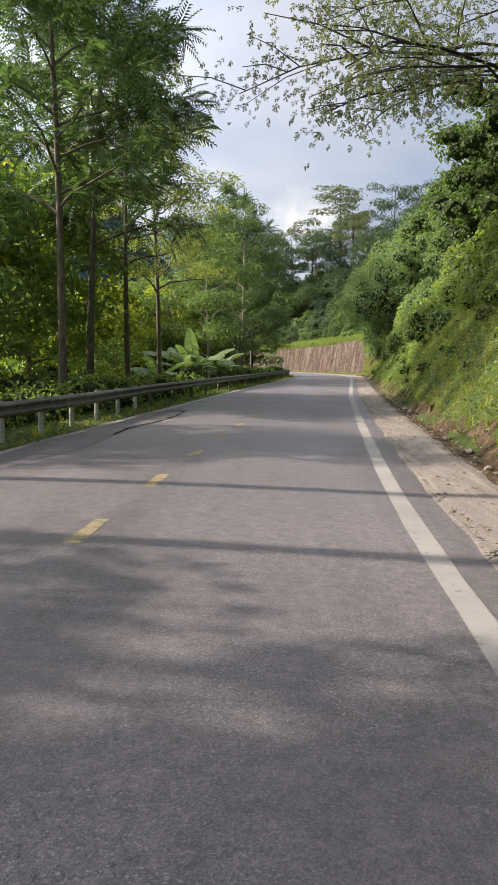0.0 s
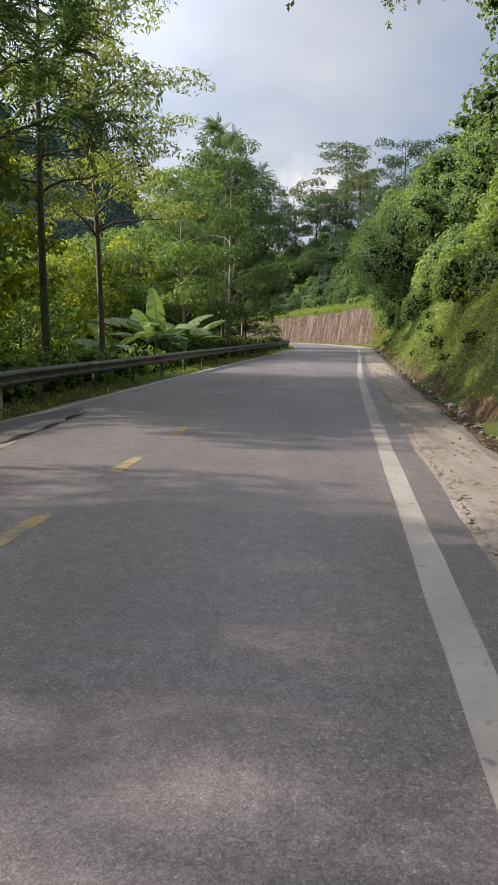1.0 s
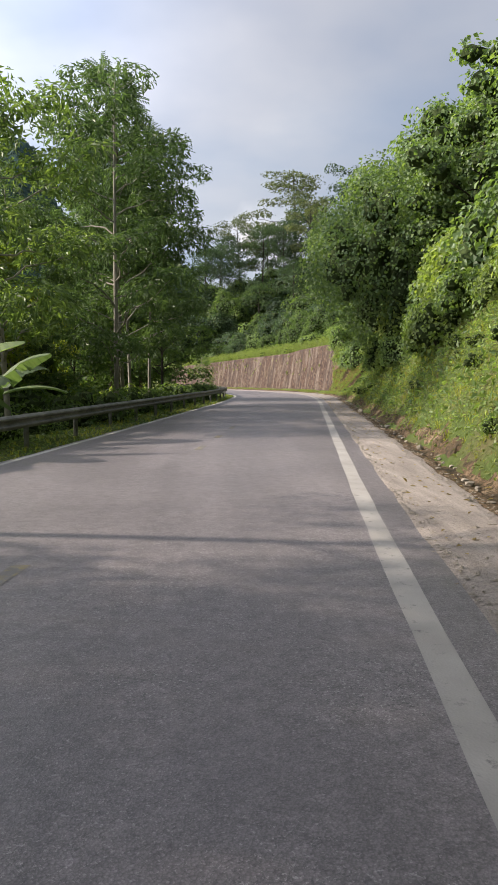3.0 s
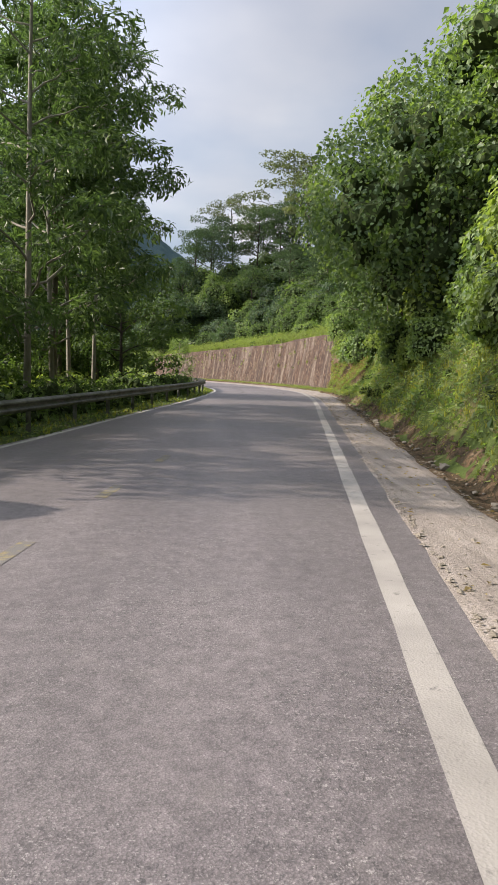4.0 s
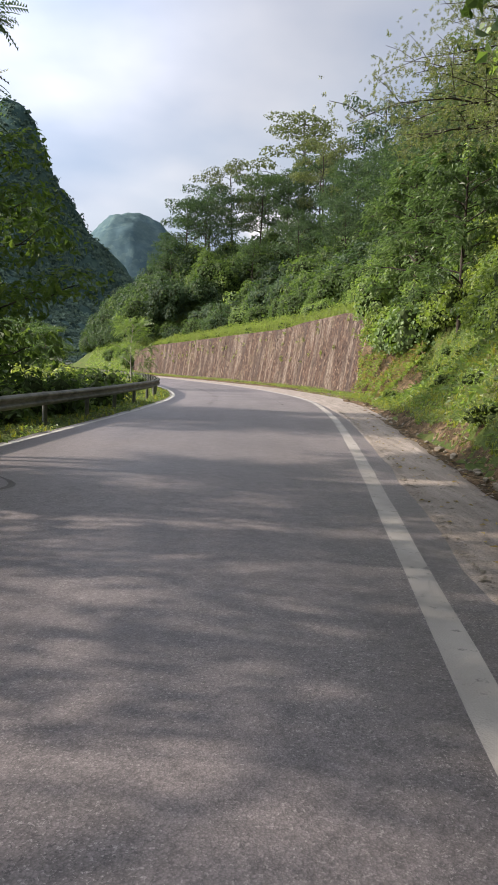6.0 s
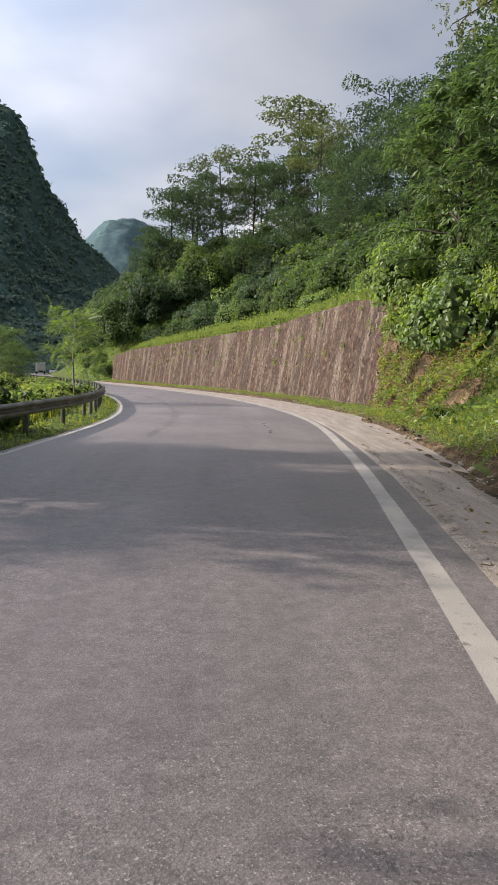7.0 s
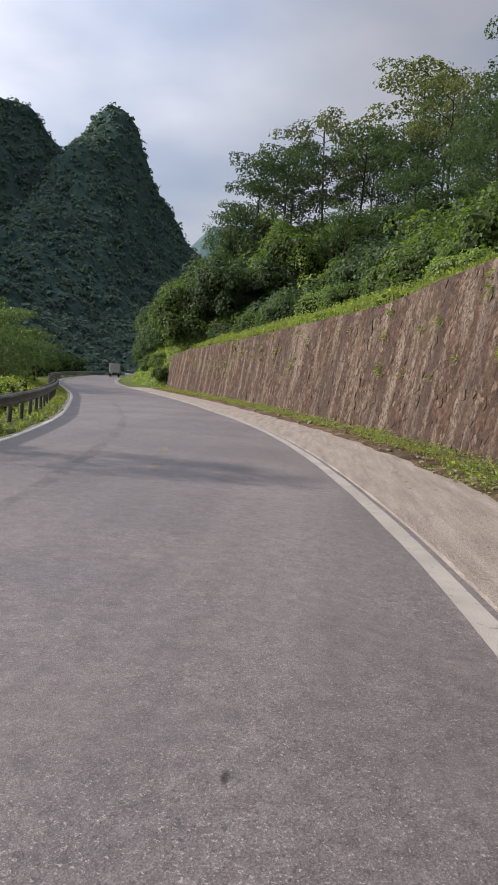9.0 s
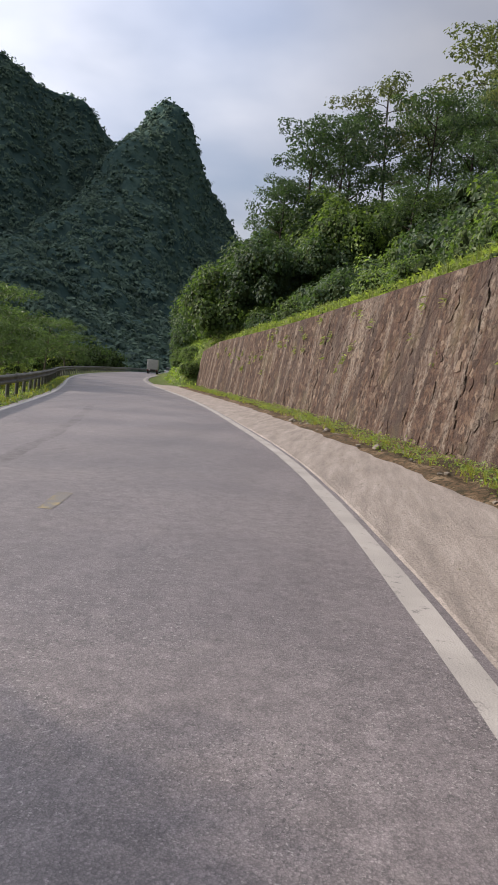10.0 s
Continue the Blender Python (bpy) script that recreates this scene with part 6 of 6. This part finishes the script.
# ---- road wear: patched edge, wheel marks, cracks, sand ----
def ribbon(name, y0, y1, o0, o1, mat, label, lift, seed, much=0.05, step=0.5, category="road patch"):
    """A thin uneven patch lying on the road between two offsets, tapering at its ends."""
    ys = np.arange(y0, y1 + 0.01, step)

    def offs(y):
        t = min(1.0, (y - y0) / 1.5 + 0.05, (y1 - y) / 1.5 + 0.05)
        a, b = o0(y), o1(y)
        mid = (a + b) / 2
        return [mid + (a - mid) * t + edge_noise(y, seed, much), mid + (b - mid) * t + edge_noise(y, seed + 5, much)]

    return strip(name, ys, offs, lambda y: [crown_z(min(o, ROAD_RIGHT)) for o in offs(y)], mat, label, category, lift)


ribbon("edge_patch", 11, 27, lambda y: -6.3, lambda y: -5.32 + 0.12 * math.sin(y * 0.9), TAR, "dark tar patch along the road's edge", 0.0045, 2, 0.05)
# flat dark ribbon; its colour stands for shade down in the crack
ribbon("edge_crack", 17.5, 26.4, lambda y: -5.36 + 0.12 * math.sin(y * 0.9) - 0.05 * math.sin(y * 5.3), lambda y: -5.26 + 0.12 * math.sin(y * 0.9), CRACK_SHADE, "dark strip painted as crack shade along the tar patch", 0.007, 4, 0.035, 0.2)
ribbon("crack_dust", 21.0, 23.2, lambda y: -5.26 + 0.12 * math.sin(y * 0.9), lambda y: -5.02 + 0.1 * math.sin(y * 2.1), SHOULDER, "pale crumbled grit beside the crack", 0.0055, 6, 0.05, 0.2)
ribbon("tyre_mark", 92, 133, lambda y: -4.40, lambda y: -4.18, MARK, "faint dark curved tyre mark on asphalt", 0.0042, 9, 0.05)
ribbon("crack", 71.5, 74.6, lambda y: -4.9 + 0.5 * math.sin(y * 2), lambda y: -4.80 + 0.5 * math.sin(y * 2), TAR, "short dark tar scar on asphalt", 0.0047, 8, 0.03, 0.2)
rng = np.random.default_rng(55)


def mat_oil():
    """Oil soaked into the asphalt, thinning out towards the stain's rim."""
    m = Nodes("dried oil")
    m.done(m.ramp(m.noise(40, 4), (0.3, (0.030, 0.029, 0.030)), (0.7, (0.065, 0.061, 0.062))), 0.6, 0, 0.3)
    spot = m.n.new("ShaderNodeTexGradient")
    spot.gradient_type = "SPHERICAL"
    m.k.new(m.coords((1, 1, 1), False), spot.inputs[0])
    clear, both = m.n.new("ShaderNodeBsdfTransparent"), m.n.new("ShaderNodeMixShader")
    m.k.new(m.mix(1.0, m.ramp(spot.outputs["Fac"], (0.05, 0.0), (0.55, 0.8)), m.ramp(m.noise(22, 4, 0.7), (0.35, 0.35), (0.6, 1.0)), "MULTIPLY"), both.inputs[0])
    m.k.new(clear.outputs[0], both.inputs[1]), m.k.new(m.bsdf.outputs[0], both.inputs[2])
    m.k.new(both.outputs[0], m.out.inputs[0])
    return m.mat


OIL = mat_oil()


def make_stain(x, y, wide, long, seed):
    """A small dark oil drip, dried on the asphalt."""
    r = np.random.default_rng(seed)
    n = 20
    a = np.arange(n) * 2 * np.pi / n
    rad = r.uniform(0.85, 1.1, n)
    s, o = along([x], [y])
    v = np.stack([rad * np.cos(a), rad * np.sin(a), np.zeros(n)], 1)
    ob = thing("oil_stain", "small dark dried oil stain on the asphalt", "stain", group="oil stains on the road", data=mesh_np("oil_stain", v, np.arange(n)[None], OIL), kind="structure")
    ob.matrix_basis = pose(x, y, crown_z(float(o[0])) + 0.0046) @ Matrix.Diagonal((wide, long, 1, 1))


for i, (x, y) in enumerate([(32.47, 99.9), (32.52, 98.9), (32.54, 97.65), (32.51, 96.8), (32.55, 96.2), (32.56, 95.05), (32.52, 94.6), (32.50, 94.35)]):
    k = 0.5 if i < 2 else 1.0
    make_stain(x, y, k * (0.045 + 0.012 * (i % 3)), k * (0.13 + 0.03 * (i % 4)), 300 + i)
for y in (29.3, 31.6):
    ribbon("line_crack", y, y + 1.9, lambda q: -0.03 + 0.006 * math.sin(q * 7), lambda q: -0.018 + 0.006 * math.sin(q * 7), TAR, "thin dark crack in the white line", 0.009, y, 0.003, 0.12)


# ---- stones and rubble along the gutter ----
def stone_mesh(seed, flat=0.6):
    rng = np.random.default_rng(seed)
    bm = bmesh.new()
    bmesh.ops.create_icosphere(bm, subdivisions=1, radius=0.5)
    for v in bm.verts:
        v.co *= rng.uniform(0.72, 1.15)
        v.co.z *= flat
    me = bpy.data.meshes.new("stone")
    bm.to_mesh(me)
    bm.free()
    me.materials.append(ROCK)
    return me


STONES = [stone_mesh(i) for i in range(7)]
for i in range(300):
    y = rng.uniform(8, 98)
    o = foot_of(y) - 0.06 + rng.normal(0, 0.10)
    s = rng.uniform(0.04, 0.14) * (1.9 if rng.uniform() < 0.15 else 1)
    x, yy, _ = at(y, o)
    ob = thing("gutter_stone", "rough broken grey brown stone at the foot of the bank", "stone", group="stones in the gutter", data=STONES[i % 7])
    ob.matrix_basis = pose(x, yy, max(ground_z(x, yy), 0.0) + 0.12 * s, 0, 0, rng.uniform(0, 360)) @ Matrix.Diagonal((s, s * rng.uniform(0.7, 1.2), s, 1))


for i in range(90):
    y = rng.uniform(97, 134)
    o = 2.5 + rng.normal(0, 0.16)
    s = rng.uniform(0.05, 0.16) * (1.8 if rng.uniform() < 0.12 else 1)
    x, yy, _ = at(y, o)
    ob = thing("rubble_stone", "rough earthy stone in the rubble at the wall's foot", "stone", group="rubble at the wall's foot", data=STONES[i % 7])
    ob.matrix_basis = pose(x, yy, 0.06 + 0.15 * s, 0, 0, rng.uniform(0, 360)) @ Matrix.Diagonal((s, s * rng.uniform(0.7, 1.2), s, 1))


def make_gravel():
    """Chips and dirt strewn on the shoulder and along the gutter."""
    rng = np.random.default_rng(77)
    n = 13000
    ys = rng.uniform(2, 135, n)
    os_ = np.where(rng.uniform(0, 1, n) < 0.5, rng.normal(1.45, 0.18, n), np.where(rng.uniform(0, 1, n) < 0.5, rng.normal(0.47, 0.035, n), rng.uniform(0.5, 1.7, n))) + np.where(ys > 92, rng.uniform(0, 1.0, n) ** 0.5, 0)
    p = np.array([at(y, o) for y, o in zip(ys, os_)])
    p[:, 2] = np.maximum(height(p[:, 0], p[:, 1]), np.where(os_ < 1.5, 0.018, -0.05))
    base = np.array([[1, 0, 0], [0, 1, 0], [-1, 0, 0], [0, -1, 0], [0, 0, 0.34]], float)
    faces = np.array([[0, 1, 4], [1, 2, 4], [2, 3, 4], [3, 0, 4]])
    s = rng.uniform(0.007, 0.026, n) * np.where(rng.uniform(0, 1, n) < 0.06, 2.0, 1)
    v = p[:, None] + base[None] * s[:, None, None] * rng.uniform(0.5, 1.5, (n, 5, 1))
    f = faces[None] + (np.arange(n) * 5)[:, None, None]
    thing("gravel", "loose stone chips and dirt on the shoulder", "gravel", kind="stuff", data=mesh_np("gravel", v.reshape(-1, 3), f.reshape(-1, 3), ROCK))


make_gravel()


def make_marker(x, y):
    ob = thing("marker_stub", "short weathered concrete marker stub in the grass", "marker post", group="marker stubs")
    bm = bmesh.new()
    box(bm, (-0.07, -0.07, -0.2), (0.07, 0.07, 0.55), 0.015)
    part("stub", bm, SHOULDER, ob)
    bm = bmesh.new()
    box(bm, (-0.073, -0.073, 0.40), (0.073, 0.073, 0.47), 0.01)
    part("band", bm, MORTAR, ob, "dark painted band")
    ob.location = (x, y, ground_z(x, y))


make_marker(37.6, 106.6)

# ---- weeds on the wall ----
def make_wall_weeds():
    rng = np.random.default_rng(91)
    p, d = [], []
    for _ in range(60):
        y, v = rng.uniform(106, 160), rng.uniform(0.3, 1.0) ** 0.7
        v *= float(wall_height(y)) - 0.2
        for _ in range(rng.integers(5, 26)):
            p.append(np.array(wall_face(y + rng.normal(0, 0.10), v + rng.normal(0, 0.09), 0.05)))
            d.append([-1 + rng.normal(0, 0.5), rng.normal(0, 0.5), -0.5])
    v, f = scatter(SLIM, np.array(p), np.array(d), rng.uniform(0.08, 0.22, len(p)), rng, 0.5)
    thing("wall_weeds", "small dry and green weeds growing from the wall joints", "weeds", kind="stuff", data=mesh_np("wall_weeds", v, f, L_OLIVE))


make_wall_weeds()

# ---- fallen leaves on the road's edges ----
p, r = sown(900, 5, 88, lambda y: 0.5, lambda y: 2.0, 44)
p[:, 2] = np.maximum(p[:, 2] + 0.02, 0.03)
v, f = scatter(SINGLE, p, r.normal(0, 1, (len(p), 3)) * [1, 1, 0.05], r.uniform(0.04, 0.10, len(p)), r, 0.15)
thing("leaf_litter", "dry brown fallen leaves along the shoulder", "fallen leaves", kind="stuff", data=mesh_np("leaf_litter", v, f, L_DRY))


# ---- the wall's stones, one by one ----
def clip_half(poly, px, py, nx, ny):
    """The part of a polygon on the near side of a line."""
    out = []
    side = [(x - px) * nx + (y - py) * ny for x, y in poly]
    for k in range(len(poly)):
        a, b, sa, sb = poly[k - 1], poly[k], side[k - 1], side[k]
        if (sa < 0) != (sb < 0):
            t = sa / (sa - sb)
            out.append((a[0] + (b[0] - a[0]) * t, a[1] + (b[1] - a[1]) * t))
        if sb < 0:
            out.append(b)
    return out


def stone_sites():
    """Uneven rows of stone middles over the wall's face: along, up."""
    rng = np.random.default_rng(66)
    sites, v0, course = [], -0.05, 0
    while v0 < 5.0:
        high = rng.uniform(0.12, 0.20)
        y = WALL_A + rng.uniform(0, 0.3)
        while y < WALL_B:
            wide = rng.choice([0.12, 0.17, 0.23, 0.32], p=[0.25, 0.35, 0.28, 0.12]) * (1.0 if y < 142 else 1.3)
            up = v0 + high / 2 + 0.16 * math.sin(y * 0.55 + 0.2 * course) + 0.10 * math.sin(y * 1.9 + course) + rng.normal(0, 0.06)
            sites.append((y + wide / 2, up))
            y += wide * rng.uniform(0.85, 1.2)
        v0 += high
        course += 1
    return np.array(sites), rng


def stone_block(ring, rng):
    """Verts and faces of one stone: its ring at the wall, a slightly smaller one almost flush in front of it."""
    k = len(ring)
    cy, cv = sum(a for a, _ in ring) / k, sum(b for _, b in ring) / k
    out = abs(rng.normal(0, 0.005)) - 0.003 + (rng.uniform(0.01, 0.025) if rng.uniform() < 0.05 else 0)
    tilt_y, tilt_v = rng.normal(0, 0.015), rng.normal(0, 0.015)
    verts = [wall_face(a, b, -0.03) for a, b in ring]
    for a, b in ring:
        a2, b2 = cy + (a - cy) * 0.955 + rng.normal(0, 0.008), cv + (b - cv) * 0.955 + rng.normal(0, 0.008)
        verts.append(wall_face(a2, b2, out + tilt_y * (a - cy) + tilt_v * (b - cv) + rng.normal(0, 0.0025)))
    verts.append(wall_face(cy + rng.normal(0, 0.02), cv + rng.normal(0, 0.02), out + rng.uniform(-0.004, 0.008)))
    sides = [[i, (i + 1) % k, k + (i + 1) % k, k + i] for i in range(k)]
    front = [[k + i, k + (i + 1) % k, 2 * k] for i in range(k)]
    return np.array(verts), np.array(sides), np.array(front)


def make_stones():
    sites, rng = stone_sites()
    # the face is stretched upwards when neighbours are sought, so that stones lie a little wider than tall
    flat = sites * [1.0, 1.1]
    near, rest_v, rest_q, rest_t, n = [], [], [], [], 0
    order = np.argsort(flat[:, 0])
    flat, sites = flat[order], sites[order]
    for i, (sy, sv) in enumerate(flat):
        top = float(wall_height(sy))
        if sites[i][1] > top + 0.05:
            continue
        lo, hi = np.searchsorted(flat[:, 0], (sy - 0.8, sy + 0.8))
        d2 = ((flat[lo:hi] - flat[i]) ** 2).sum(1)
        near_by = lo + np.argsort(d2)[1:15]
        cell = [(sy - 0.4, sv - 0.4), (sy + 0.4, sv - 0.4), (sy + 0.4, sv + 0.4), (sy - 0.4, sv + 0.4)]
        for j in near_by:
            qy, qv = flat[j]
            cell = clip_half(cell, (sy + qy) / 2, (sv + qv) / 2, qy - sy, qv - sv)
        ring = [(a, max(0.0, min(b / 1.1, top - 0.01))) for a, b in cell]
        # cracks split the stones that they meet
        for c in CRACKS:
            cv = sum(b for _, b in ring) / len(ring) if len(ring) > 2 else 0
            if abs(sy - c) > 0.9:
                continue
            m, w = crack_at(c, cv)
            ring = clip_half(ring, m - w, cv, 1, 0) if sy < m else clip_half(ring, m + w, cv, -1, 0)
        if len(ring) < 3:
            continue
        # drop corners that lie nearly on one another
        ring = [p for k, p in enumerate(ring) if math.hypot(p[0] - ring[k - 1][0], p[1] - ring[k - 1][1]) > 0.012]
        if len(ring) < 3 or rng.uniform() < 0.012:
            continue
        verts, sides, front = stone_block(ring, rng)
        if 112.8 < sites[i][0] < 114.8 and len(near) < 300:
            near.append((verts, sides, front))
        else:
            rest_v.append(verts), rest_q.append(sides + n), rest_t.append(front + n)
            n += len(verts)
    rest = piece("rubble_stones", mesh_np("rubble_stones", np.concatenate(rest_v), [np.concatenate(rest_q), np.concatenate(rest_t)], STONE), wall)
    rest["kind"] = "stuff"
    for verts, sides, front in near:
        mid = verts.mean(0)
        ob = piece("stone", mesh_np("stone", verts - mid, [sides, front], STONE), wall)
        ob.location = mid


make_stones()
